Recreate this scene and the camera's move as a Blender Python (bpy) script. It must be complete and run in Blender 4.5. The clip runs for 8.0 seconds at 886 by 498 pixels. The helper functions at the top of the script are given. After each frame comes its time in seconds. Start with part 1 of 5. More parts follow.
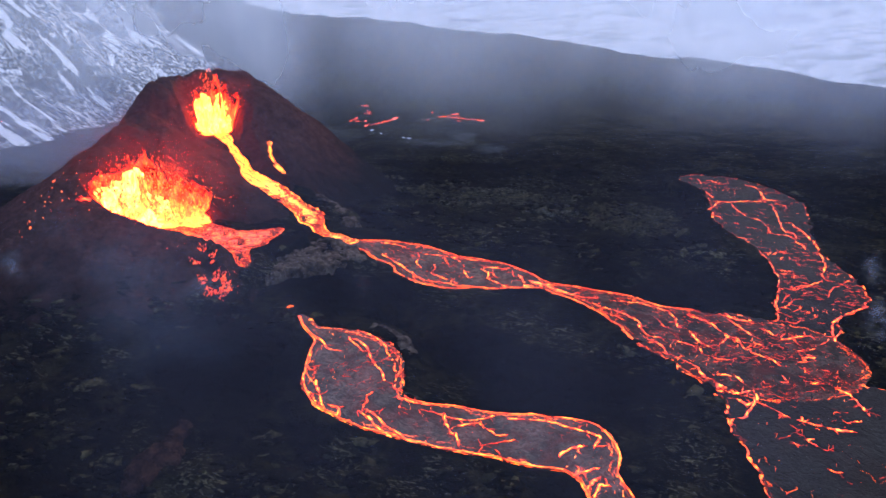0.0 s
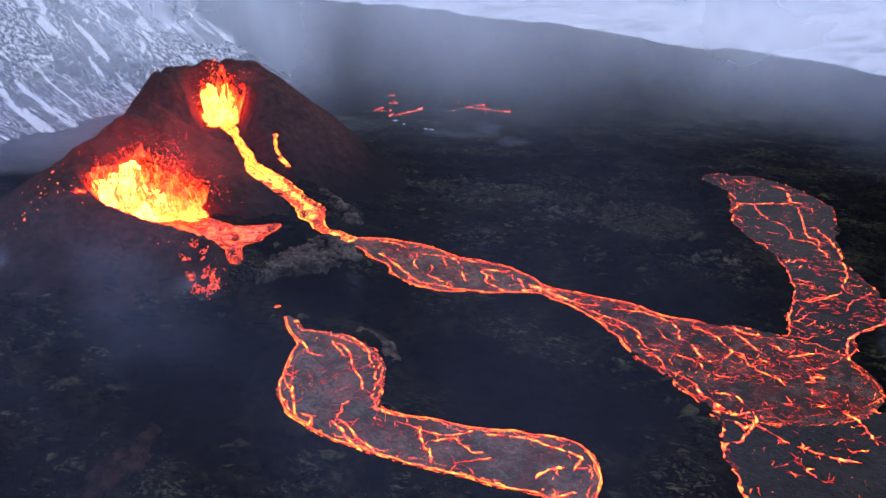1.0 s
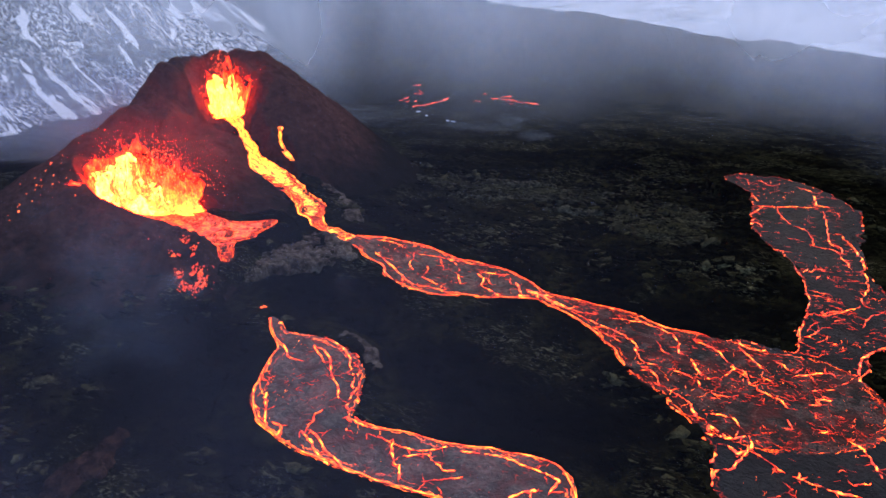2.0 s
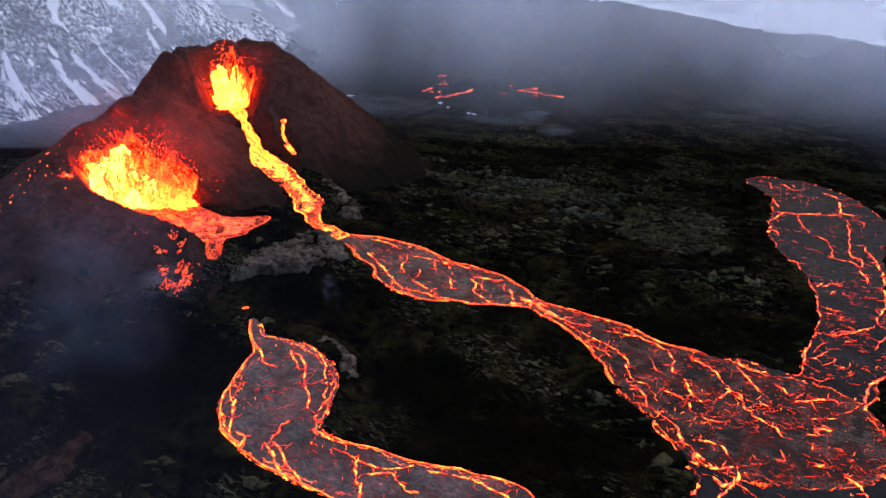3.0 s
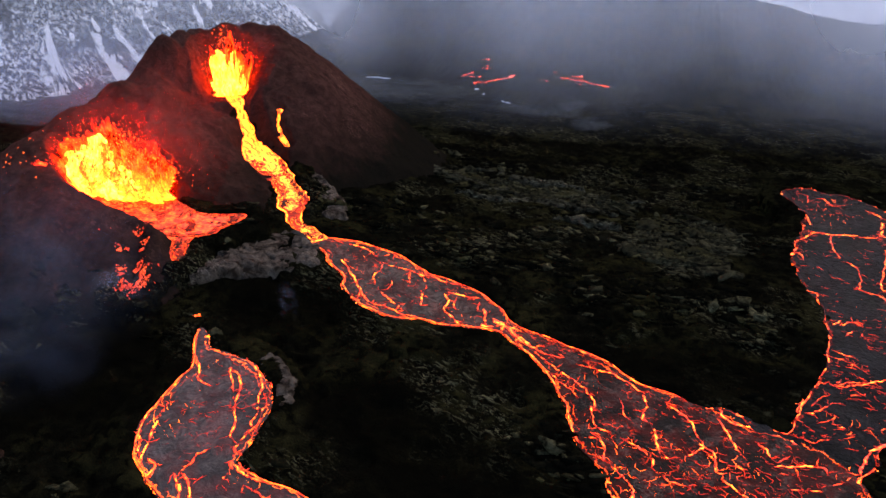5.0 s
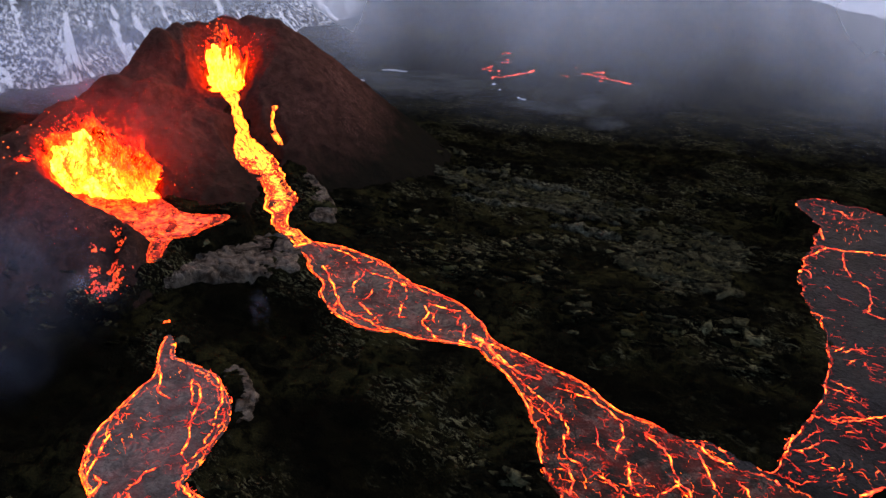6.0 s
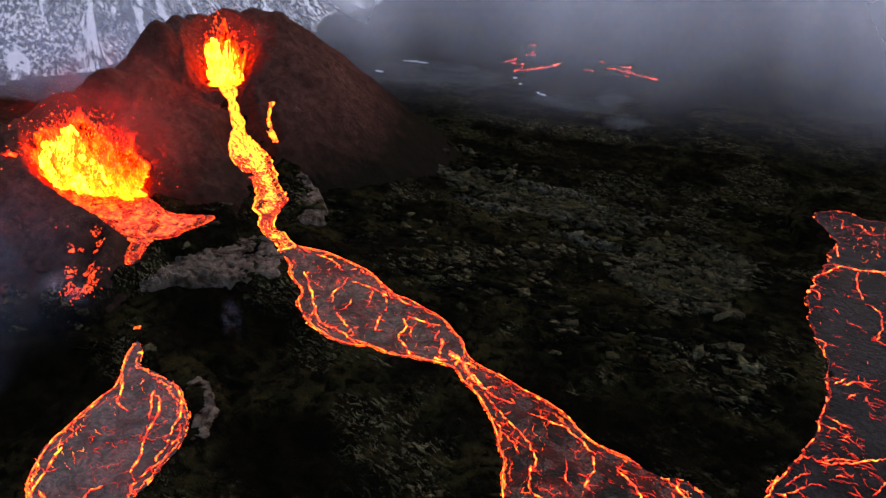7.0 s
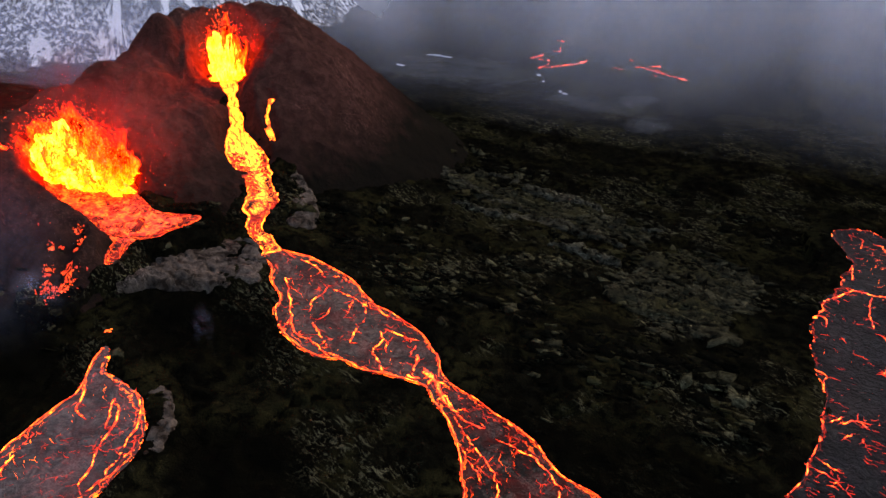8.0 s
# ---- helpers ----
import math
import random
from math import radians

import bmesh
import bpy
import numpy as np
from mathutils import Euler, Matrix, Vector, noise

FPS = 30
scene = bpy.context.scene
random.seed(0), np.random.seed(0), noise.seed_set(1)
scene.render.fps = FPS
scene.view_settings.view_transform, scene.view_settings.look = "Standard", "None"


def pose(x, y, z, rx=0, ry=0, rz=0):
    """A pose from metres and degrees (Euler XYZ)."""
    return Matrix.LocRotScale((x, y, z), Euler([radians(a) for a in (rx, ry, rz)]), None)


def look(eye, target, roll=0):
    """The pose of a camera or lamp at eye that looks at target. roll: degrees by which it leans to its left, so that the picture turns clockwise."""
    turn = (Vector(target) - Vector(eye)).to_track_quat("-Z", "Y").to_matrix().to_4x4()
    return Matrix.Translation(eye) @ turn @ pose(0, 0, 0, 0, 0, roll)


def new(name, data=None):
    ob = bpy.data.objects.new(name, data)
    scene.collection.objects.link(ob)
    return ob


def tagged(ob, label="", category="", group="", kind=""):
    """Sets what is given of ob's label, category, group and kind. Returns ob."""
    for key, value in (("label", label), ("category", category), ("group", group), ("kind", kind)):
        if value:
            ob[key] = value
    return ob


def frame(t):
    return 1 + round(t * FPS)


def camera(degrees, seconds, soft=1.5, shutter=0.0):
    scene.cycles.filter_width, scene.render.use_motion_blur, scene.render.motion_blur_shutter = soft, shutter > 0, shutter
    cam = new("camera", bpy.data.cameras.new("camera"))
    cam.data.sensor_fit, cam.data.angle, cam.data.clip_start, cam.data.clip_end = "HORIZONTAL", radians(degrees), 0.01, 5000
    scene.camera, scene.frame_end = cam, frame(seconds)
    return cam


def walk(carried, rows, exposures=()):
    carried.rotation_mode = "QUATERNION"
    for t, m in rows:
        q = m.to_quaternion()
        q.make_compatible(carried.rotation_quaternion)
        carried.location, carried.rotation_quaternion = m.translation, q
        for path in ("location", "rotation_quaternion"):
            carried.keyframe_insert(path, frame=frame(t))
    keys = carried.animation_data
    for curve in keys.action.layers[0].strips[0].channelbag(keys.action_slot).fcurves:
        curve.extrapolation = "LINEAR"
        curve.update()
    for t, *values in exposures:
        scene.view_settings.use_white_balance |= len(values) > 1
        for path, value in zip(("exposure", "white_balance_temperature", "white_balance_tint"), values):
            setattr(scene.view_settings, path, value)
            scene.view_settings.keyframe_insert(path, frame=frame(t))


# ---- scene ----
cam = camera(61.1, 8.0)
PATH = [
    (0, (-0.105, 1.122, 65.544), (-0.106, 2.95, 64.732), 0.5),
    (0.5, (4.022, 4.005, 65.659), (3.968, 5.825, 64.832), 0.4),
    (1, (7.952, 6.991, 65.889), (7.846, 8.802, 65.046), 0.4),
    (1.5, (11.756, 9.979, 65.947), (11.599, 11.78, 65.09), 0.3),
    (3, (22.78, 19.765, 66.572), (22.477, 21.524, 65.67), 0.4),
    (3.5, (26.172, 23.285, 66.641), (25.826, 25.03, 65.727), 0.5),
    (4, (29.483, 26.916, 66.798), (29.095, 28.646, 65.871), 0.5),
    (5.5, (38.629, 38.582, 67.807), (38.125, 40.256, 66.836), 0.7),
    (6, (41.614, 42.737, 68.066), (41.072, 44.392, 67.083), 0.8),
    (6.5, (44.724, 47.116, 68.626), (44.138, 48.746, 67.626), 0.8),
    (7, (47.667, 51.47, 69.207), (47.04, 53.074, 68.191), 0.8),
    (7.5, (50.537, 55.738, 69.734), (49.868, 57.317, 68.704), 1.0),
    (8, (53.195, 59.984, 69.929), (52.483, 61.536, 68.888), 1.1),
]
walk(cam, [(t, look(eye, target, roll)) for t, eye, target, roll in PATH], [(0, 0.72, 6000, 20), (4, 0.60, 6400, 21), (8, 0.60, 6900, 24)])

# ---- world, sun, exposure ----
world = bpy.data.worlds.new("sky")
scene.world = world
world.use_nodes = True
wn = world.node_tree
sky = wn.nodes.new("ShaderNodeTexSky")
sky.sky_type, sky.sun_disc = "NISHITA", False
sky.sun_elevation, sky.sun_rotation = radians(28), radians(20)
wn.links.new(sky.outputs[0], wn.nodes["Background"].inputs[0])
wn.nodes["Background"].inputs[1].default_value = 0.19
sun = new("sun", bpy.data.lights.new("sun", "SUN"))
sun.data.energy, sun.data.angle, sun.data.color = 0.9, radians(25), (1.0, 0.96, 0.9)
sun.matrix_world = look((0, 0, 300), (-60, -160, 140))

# ---- noise and shape arithmetic ----
def lattice(ix, iy, seed):
    h = (ix.astype(np.int64) * 374761393 + iy.astype(np.int64) * 668265263 + seed * 69069) & 0x7FFFFFFF
    h = ((h ^ (h >> 13)) * 1274126177) & 0x7FFFFFFF
    return ((h ^ (h >> 16)) & 0xFFFF) / 65535.0


def vnoise(x, y, seed=0):
    """Smooth value noise, -1 to 1."""
    x, y = np.asarray(x, float), np.asarray(y, float)
    ix, iy = np.floor(x), np.floor(y)
    fx, fy = x - ix, y - iy
    fx, fy = fx * fx * fx * (fx * (fx * 6 - 15) + 10), fy * fy * fy * (fy * (fy * 6 - 15) + 10)
    a, b = lattice(ix, iy, seed), lattice(ix + 1, iy, seed)
    c, d = lattice(ix, iy + 1, seed), lattice(ix + 1, iy + 1, seed)
    return 2 * ((a * (1 - fx) + b * fx) * (1 - fy) + (c * (1 - fx) + d * fx) * fy) - 1


def fbm(x, y, size, octaves=4, seed=0, gain=0.5):
    out, amp, total = 0, 1.0, 0.0
    for k in range(octaves):
        turn = 0.6 * k
        u, v = x * math.cos(turn) - y * math.sin(turn), x * math.sin(turn) + y * math.cos(turn)
        out = out + amp * vnoise(u / size + 17.3 * k, v / size - 9.1 * k, seed + k)
        total += amp
        amp *= gain
        size *= 0.5
    return out / total


def ridged(x, y, size, octaves=3, seed=0):
    out, amp, total = 0, 1.0, 0.0
    for k in range(octaves):
        out = out + amp * (1 - 2 * np.abs(vnoise(x / size + 5.7 * k, y / size + 3.3 * k, seed + k)))
        total += amp
        amp *= 0.55
        size *= 0.5
    return out / total


def smooth(a, b, t):
    t = np.clip((t - a) / (b - a), 0, 1)
    return t * t * (3 - 2 * t)


# ---- the flows: centre lines as x, y, level, half width ----
POND = [(-24.7, 115.5, 1.7, 1.1), (-23.6, 113.8, 1.7, 1.4), (-21.5, 110.8, 1.6, 1.6), (-18.2, 108.6, 1.6, 3.4), (-16.0, 106.2, 1.6, 5.5), (-14.4, 102.6, 1.5, 7.4),
        (-13.6, 99.4, 1.5, 8.1), (-13.3, 96.0, 1.4, 7.9), (-12.0, 92.8, 1.4, 6.4), (-9.6, 89.6, 1.3, 4.9), (-4.1, 87.5, 0.9, 4.9), (1.8, 86.3, 0.6, 5.3),
        (8.0, 84.9, 0.4, 5.5), (13.8, 84.1, 0.2, 6.0), (18.3, 83.4, 0.1, 5.7), (19.4, 81.4, 0.0, 4.6), (19.6, 79.0, -0.1, 3.6), (20.6, 75.8, -0.2, 3.1),
        (21.3, 71.4, -0.4, 3.4), (23.0, 65.0, -0.5, 3.4), (26.0, 54.0, -0.8, 4.0)]
RIVER = [(-18.6, 146.8, 1.8, 2.1), (-14.8, 145.9, 1.6, 3.6), (-10.4, 143.9, 1.4, 5.3), (-5.7, 141.2, 1.1, 6.6), (-2.6, 138.2, 0.9, 7.8), (0.8, 135.9, 0.7, 7.7),
         (5.1, 136.0, 0.5, 7.1), (9.7, 135.2, 0.4, 6.4), (13.6, 134.4, 0.2, 5.0), (16.9, 133.0, 0.0, 3.2), (19.4, 131.8, 0.0, 1.9), (22.9, 129.4, 0.0, 2.7),
         (28.1, 126.5, 0.0, 3.8), (33.0, 122.6, 0.0, 5.6), (36.8, 118.0, 0.0, 6.9), (39.7, 114.8, 0.0, 8.9), (43.1, 112.2, 0.0, 10.2), (47.2, 110.0, 0.0, 11.2),
         (50.4, 106.2, 0.0, 12.8), (57.0, 106.2, 0.0, 11.8)]
DELTA = [(51.0, 110.0, 0.0, 11.0), (50.4, 104.2, 0.0, 12.4), (50.3, 97.8, 0.0, 9.6), (53.0, 94.0, 0.0, 11.6), (55.4, 88.5, 0.0, 14.3), (57.0, 80.0, 0.0, 16.0),
         (58.5, 71.0, -0.1, 17.0), (62.0, 60.0, -0.3, 20.0)]
ARM = [(60.6, 113.8, 0.0, 5.4), (64.0, 116.0, 0.0, 5.4), (67.4, 123.0, 0.0, 5.6), (72.2, 129.0, 0.0, 8.1), (74.2, 136.4, 0.0, 8.2), (75.2, 145.4, -0.5, 6.9), (75.9, 155.0, -1.2, 7.5), (76.8, 166.0, -2.4, 10.2),
       (79.6, 179.2, -3.2, 12.0), (83.2, 190.2, -3.8, 12.4), (83.2, 199.7, -4.4, 10.2), (80.2, 207.0, -5.0, 8.4), (74.4, 212.8, -5.5, 5.0)]
FALL = [(-57.6, 185.6, 15.6, 3.6), (-54.4, 182.8, 14.9, 1.7), (-52.6, 180.8, 12.8, 1.1), (-50.6, 178.4, 10.9, 1.5), (-47.6, 175.4, 8.2, 2.4), (-44.3, 172.2, 6.4, 3.2), (-40.4, 169.8, 5.2, 3.6),
        (-37.4, 167.4, 4.6, 2.9), (-34.6, 164.8, 4.0, 2.7), (-31.4, 161.0, 3.4, 3.2), (-29.4, 156.8, 2.8, 2.3), (-27.6, 153.2, 2.4, 1.9), (-24.6, 150.6, 2.0, 1.5), (-20.4, 148.6, 1.85, 1.5)]
FINGER = [(-43.6, 182.2, 13.9, 0.55), (-43.3, 180.8, 12.4, 0.45), (-42.9, 179.3, 10.9, 0.6), (-41.4, 178.0, 9.6, 0.6), (-39.7, 176.6, 8.3, 0.4), (-38.4, 175.6, 7.3, 0.15)]
VENT = [(-66.6, 147.6, 6.8, 3.4), (-62.0, 146.4, 6.5, 6.2), (-55.0, 144.0, 6.1, 6.8), (-49.0, 142.0, 5.7, 5.6), (-43.5, 139.8, 5.3, 5.0), (-39.8, 140.6, 5.2, 4.6), (-36.8, 143.8, 5.15, 3.0), (-34.4, 146.6, 5.1, 1.0)]
SPILL = [(-42.4, 139.0, 5.3, 3.0), (-40.2, 135.4, 5.1, 2.0), (-38.6, 132.2, 4.8, 1.3), (-37.8, 129.8, 4.2, 0.7)]
DRIP = [(-46.0, 130.8, 7.2, 1.0), (-44.6, 128.2, 5.6, 1.4), (-43.0, 125.6, 4.3, 1.2), (-41.4, 123.0, 3.3, 0.8), (-40.4, 121.2, 2.7, 0.4)]


def sampled(rows, step=0.5):
    """A centre line, rounded through its rows and sampled finely."""
    P = np.array(rows, float)
    out = []
    for k in range(len(P) - 1):
        a, b, c, d = P[max(k - 1, 0)], P[k], P[k + 1], P[min(k + 2, len(P) - 1)]
        n = max(2, int(np.hypot(*(c - b)[:2]) / step))
        t = np.arange(n)[:, None] / n
        out.append(0.5 * (2 * b + (c - a) * t + (2 * a - 5 * b + 4 * c - d) * t * t + (3 * b - a - 3 * c + d) * t ** 3))
    out.append(P[-1:])
    return np.concatenate(out)


def near(line, x, y, wobble=0.5, seed=0):
    """Signed distance from the flow's bank (negative inside) and the flow's level, at places x, y."""
    x, y = np.asarray(x, float), np.asarray(y, float)
    flat = np.stack([x.ravel(), y.ravel()], 1)
    d, lev = np.full(len(flat), 60.0), np.zeros(len(flat))
    lo, hi = line[:, :2].min(0) - 30, line[:, :2].max(0) + 30
    pick = np.nonzero(((flat > lo) & (flat < hi)).all(1))[0]
    for s in range(0, len(pick), 20000):
        i = pick[s:s + 20000]
        q = np.hypot(flat[i, 0, None] - line[:, 0], flat[i, 1, None] - line[:, 1])
        e = q - line[:, 3]
        k = e.argmin(1)
        d[i] = e[np.arange(len(i)), k]
        w = 1 / (q + 0.4) ** 4
        lev[i] = (w * line[:, 2]).sum(1) / w.sum(1)
    d = d + wobble * fbm(flat[:, 0], flat[:, 1], 3.2, 3, seed + 40)
    return d.reshape(x.shape), lev.reshape(x.shape)


FLOWS = {name: sampled(rows) for name, rows in dict(pond=POND, river=RIVER, delta=DELTA, arm=ARM, fall=FALL, finger=FINGER, vent=VENT, spill=SPILL, drip=DRIP).items()}
WOBBLE = dict(pond=0.5, river=0.6, delta=1.6, arm=1.3, fall=1.1, finger=0.5, vent=0.9, spill=0.9, drip=1.3)

INSET = dict(pond=0.35, river=0.3, delta=0.0, arm=0.2, fall=0.1, finger=0.1, vent=0.0, spill=0.0, drip=0.0)


def bank_of(flow, x, y):
    d, lev = near(FLOWS[flow], x, y, WOBBLE[flow], 5)
    return d + INSET[flow], lev


def nearest_flow(x, y, names):
    """The least distance from any of the flows, and that flow's level."""
    best, level = None, None
    for k in names:
        d, lev = bank_of(k, x, y)
        if best is None:
            best, level = d, lev
        else:
            level = np.where(d < best, lev, level)
            best = np.minimum(d, best)
    return best, level


# the cone: summits of its rim and shoulders as x, y, z, slope
SUMMITS = [(-70.4, 181, 28.6, 1.75), (-69.4, 186, 28.4, 1.25), (-67, 191, 28.2, 1.0), (-64, 197, 28.3, .95), (-60, 202, 28.0, .92), (-55.2, 203.5, 26.8, .9), (-51, 197, 24.3, .88),
           (-48.5, 190, 20, .85), (-47, 184, 16, .8), (-70.0, 174, 22.8, 1.1), (-71.2, 166, 22.4, .95), (-75.0, 158, 19.2, .8), (-79.4, 151, 15.2, .62), (-74.5, 146.5, 16.8, .6), (-72, 141, 14.5, .5),
           (-64, 137, 11.6, .45), (-55, 134.6, 9.6, .45), (-47, 132.6, 8.5, .5), (-65.4, 169, 21, .8), (-61, 163, 17.8, .7), (-55, 171, 15, .7), (-51, 163, 10.5, .6), (-66.5, 178, 20, 1.2), (-46, 157, 7.5, .5)]


def cone_height(x, y):
    z = np.full(np.shape(x), -50.0)
    wx, wy = x + 1.2 * fbm(x, y, 7, 3, 11), y + 1.2 * fbm(x, y, 7, 3, 12)
    for sx, sy, sz, sl in SUMMITS:
        r = np.hypot(wx - sx, wy - sy)
        h = sz - sl * (np.sqrt(r * r + 9) - 3)
        z = np.maximum(z, h) + 0.35 * np.log1p(np.exp(-np.abs(z - h) / 0.7))
    # upper crater, broken open to the front
    gx, gy = x + 58.2, y - 187.5
    r = np.hypot(gx * 0.95, gy * 0.8) + 0.5 * fbm(x, y, 3, 2, 15)
    z = np.minimum(z, 15.0 + 3.0 * np.maximum(0, r - 4.6))
    # its flat lip, open to the front
    front = 15.2 + 2.4 * np.maximum(0, np.abs(x + 58.0 + 0.6 * fbm(x, y, 2.5, 2, 16)) - 3.0) + 2.0 * np.maximum(0, y - 185)
    z = np.minimum(z, front)
    # lower vent
    d, lev = bank_of("vent", x, y)
    z = np.minimum(z, lev - 0.6 + 2.1 * np.maximum(0, d + 0.6))
    for k in ("fall", "finger", "spill", "drip"):
        d, lev = bank_of(k, x, y)
        z = np.where(d < 3, np.minimum(z, lev + np.interp(d, [-0.6, 0, 0.6, 3], [-0.5, -0.05, 0.45, 4.5])), z)
    return z


def ground_height(x, y):
    """The field without the cone: level near the flows, a basin behind, rising to the snow."""
    z = np.interp(y, [-3000, 0, 60, 150, 195, 280, 365, 450, 520, 700, 1200, 3000], [0, 0, 0, 0, -6, -18, -27.5, -21, -12, -3, 25, 160])
    hill = smooth(-130, -320, x) * smooth(150, 420, y)
    z = z + hill * 60 + smooth(-320, -900, x) * 120 * smooth(0, 300, y)
    z = z + 3.0 * np.exp(-((x + 30) / 30) ** 2 - ((y - 175) / 30) ** 2)
    z = z + 6.0 * np.exp(-((x + 66) / 26) ** 2 - ((y - 140) / 26) ** 2)
    far = smooth(200, 420, np.hypot(x, y - 60))
    z = z + fbm(x, y, 60, 3, 21) * (1.0 + 2 * far)
    return z


def ground_full(x, y):
    z = ground_height(x, y)
    calm = 1 - 0.85 * smooth(250, 420, y) - 0.85 * smooth(140, 320, np.abs(x)) * (y <= 420)
    rough = smooth(0, 1, fbm(x, y, 26, 3, 31) * 1.4 + 0.6) * calm
    wx, wy = x + 1.5 * fbm(x, y, 6, 2, 33), y + 1.5 * fbm(x, y, 6, 2, 34)
    z = z + (0.25 + 0.7 * rough) * calm * ridged(wx, wy * 1.6, 6.5, 4, 35) + 0.22 * (1 - rough) * fbm(x, y, 2.0, 2, 36)
    slabs = np.floor(3 * fbm(wx, wy, 4.0, 2, 37) + 3 * fbm(x, y, 20, 2, 38)) * 0.22
    z = z + slabs * calm
    d, lev = nearest_flow(x, y, ("pond", "river", "delta", "arm", "fall", "vent", "spill", "drip"))
    bank = lev + np.interp(d, [-0.6, -0.12, 0.5, 2.2, 6], [-0.9, 0.0, 0.40, 0.55, 0.2]) + 0.3 * fbm(x, y, 1.2, 2, 39) * smooth(0.3, 1.5, d)
    w = 1 - smooth(0.8, 5, d)
    z = np.where(w > 0, bank * w + np.maximum(z, lev - 0.3) * (1 - w), z)
    return z


# ---- mesh helpers ----
def mesh_object(name, verts, faces, material, parent=None, label="", flat=True):
    me = bpy.data.meshes.new(name)
    verts = np.ascontiguousarray(verts, dtype=np.float32)
    if isinstance(faces, np.ndarray):
        n, k = faces.shape
        me.vertices.add(len(verts))
        me.vertices.foreach_set("co", verts.ravel())
        me.loops.add(n * k)
        me.loops.foreach_set("vertex_index", np.ascontiguousarray(faces, dtype=np.int32).ravel())
        me.polygons.add(n)
        me.polygons.foreach_set("loop_start", np.arange(0, n * k, k, dtype=np.int32))
        me.update(calc_edges=True)
    else:
        me.from_pydata([tuple(map(float, v)) for v in verts], [], faces)
    if not flat:
        me.polygons.foreach_set("use_smooth", np.ones(len(me.polygons), dtype=bool))
    me.materials.append(material)
    ob = new(name, me)
    ob.parent = parent
    if label:
        tagged(ob, label)
    return ob


def grid_faces(nx, ny, keep=None):
    i = np.arange(nx * ny).reshape(ny, nx)
    f = np.stack([i[:-1, :-1], i[:-1, 1:], i[1:, 1:], i[1:, :-1]], -1).reshape(-1, 4)
    return f if keep is None else f[keep.ravel()[f].any(1)]


def trimmed(verts, faces):
    used, inverse = np.unique(faces, return_inverse=True)
    return verts[used], inverse.reshape(faces.shape)


def thing(name, label, category, group="", at=(0, 0, 0)):
    ob = new(name)
    ob.empty_display_size = 1
    ob.location = at
    return tagged(ob, label, category, group)


# ---- materials ----
def material(name):
    m = bpy.data.materials.new(name)
    m.use_nodes = True
    return m, m.node_tree.nodes, m.node_tree.links, m.node_tree.nodes["Principled BSDF"]


def node(nodes, kind, **values):
    n = nodes.new(kind)
    for k, v in values.items():
        n.inputs[k.replace("_", " ")].default_value = v
    return n


def ramp(nodes, links, source, stops):
    r = nodes.new("ShaderNodeValToRGB")
    e = r.color_ramp.elements
    while len(e) < len(stops):
        e.new(0.5)
    for k, (p, c) in enumerate(stops):
        e[k].position = p
        e[k].color = (*c, 1) if isinstance(c, tuple) else (c, c, c, 1)
    links.new(source, r.inputs[0])
    return r.outputs[0]


def math_node(nodes, links, op, a, b, clamp=False):
    n = nodes.new("ShaderNodeMath")
    n.operation, n.use_clamp = op, clamp
    for k, v in enumerate((a, b)):
        if isinstance(v, (int, float)):
            n.inputs[k].default_value = v
        else:
            links.new(v, n.inputs[k])
    return n.outputs[0]


def mixed(nodes, links, fac, a, b):
    n = nodes.new("ShaderNodeMix")
    n.data_type = "RGBA"
    for v, slot in ((fac, n.inputs[0]), (a, n.inputs[6]), (b, n.inputs[7])):
        if isinstance(v, tuple):
            slot.default_value = (*v, 1)
        elif isinstance(v, (int, float)):
            slot.default_value = v
        else:
            links.new(v, slot)
    return n.outputs[2]


def noise_tex(nodes, links, scale, detail=4.0, rough=0.55, distortion=0.0, stretch=None):
    geo = nodes.new("ShaderNodeNewGeometry")
    vec = geo.outputs["Position"]
    if stretch:
        mp = nodes.new("ShaderNodeMapping")
        mp.vector_type = "TEXTURE"
        mp.inputs["Scale"].default_value = [1 / a for a in stretch[:3]]
        mp.inputs["Rotation"].default_value = (0, 0, stretch[3] if len(stretch) > 3 else 0)
        links.new(vec, mp.inputs[0])
        vec = mp.outputs[0]
    n = node(nodes, "ShaderNodeTexNoise", Scale=scale, Detail=detail, Roughness=rough, Distortion=distortion)
    links.new(vec, n.inputs["Vector"])
    return n.outputs[0]


def bumped(nodes, links, shader, height, strength, distance):
    b = node(nodes, "ShaderNodeBump", Strength=strength, Distance=distance)
    links.new(height, b.inputs["Height"])
    links.new(b.outputs[0], shader.inputs["Normal"])


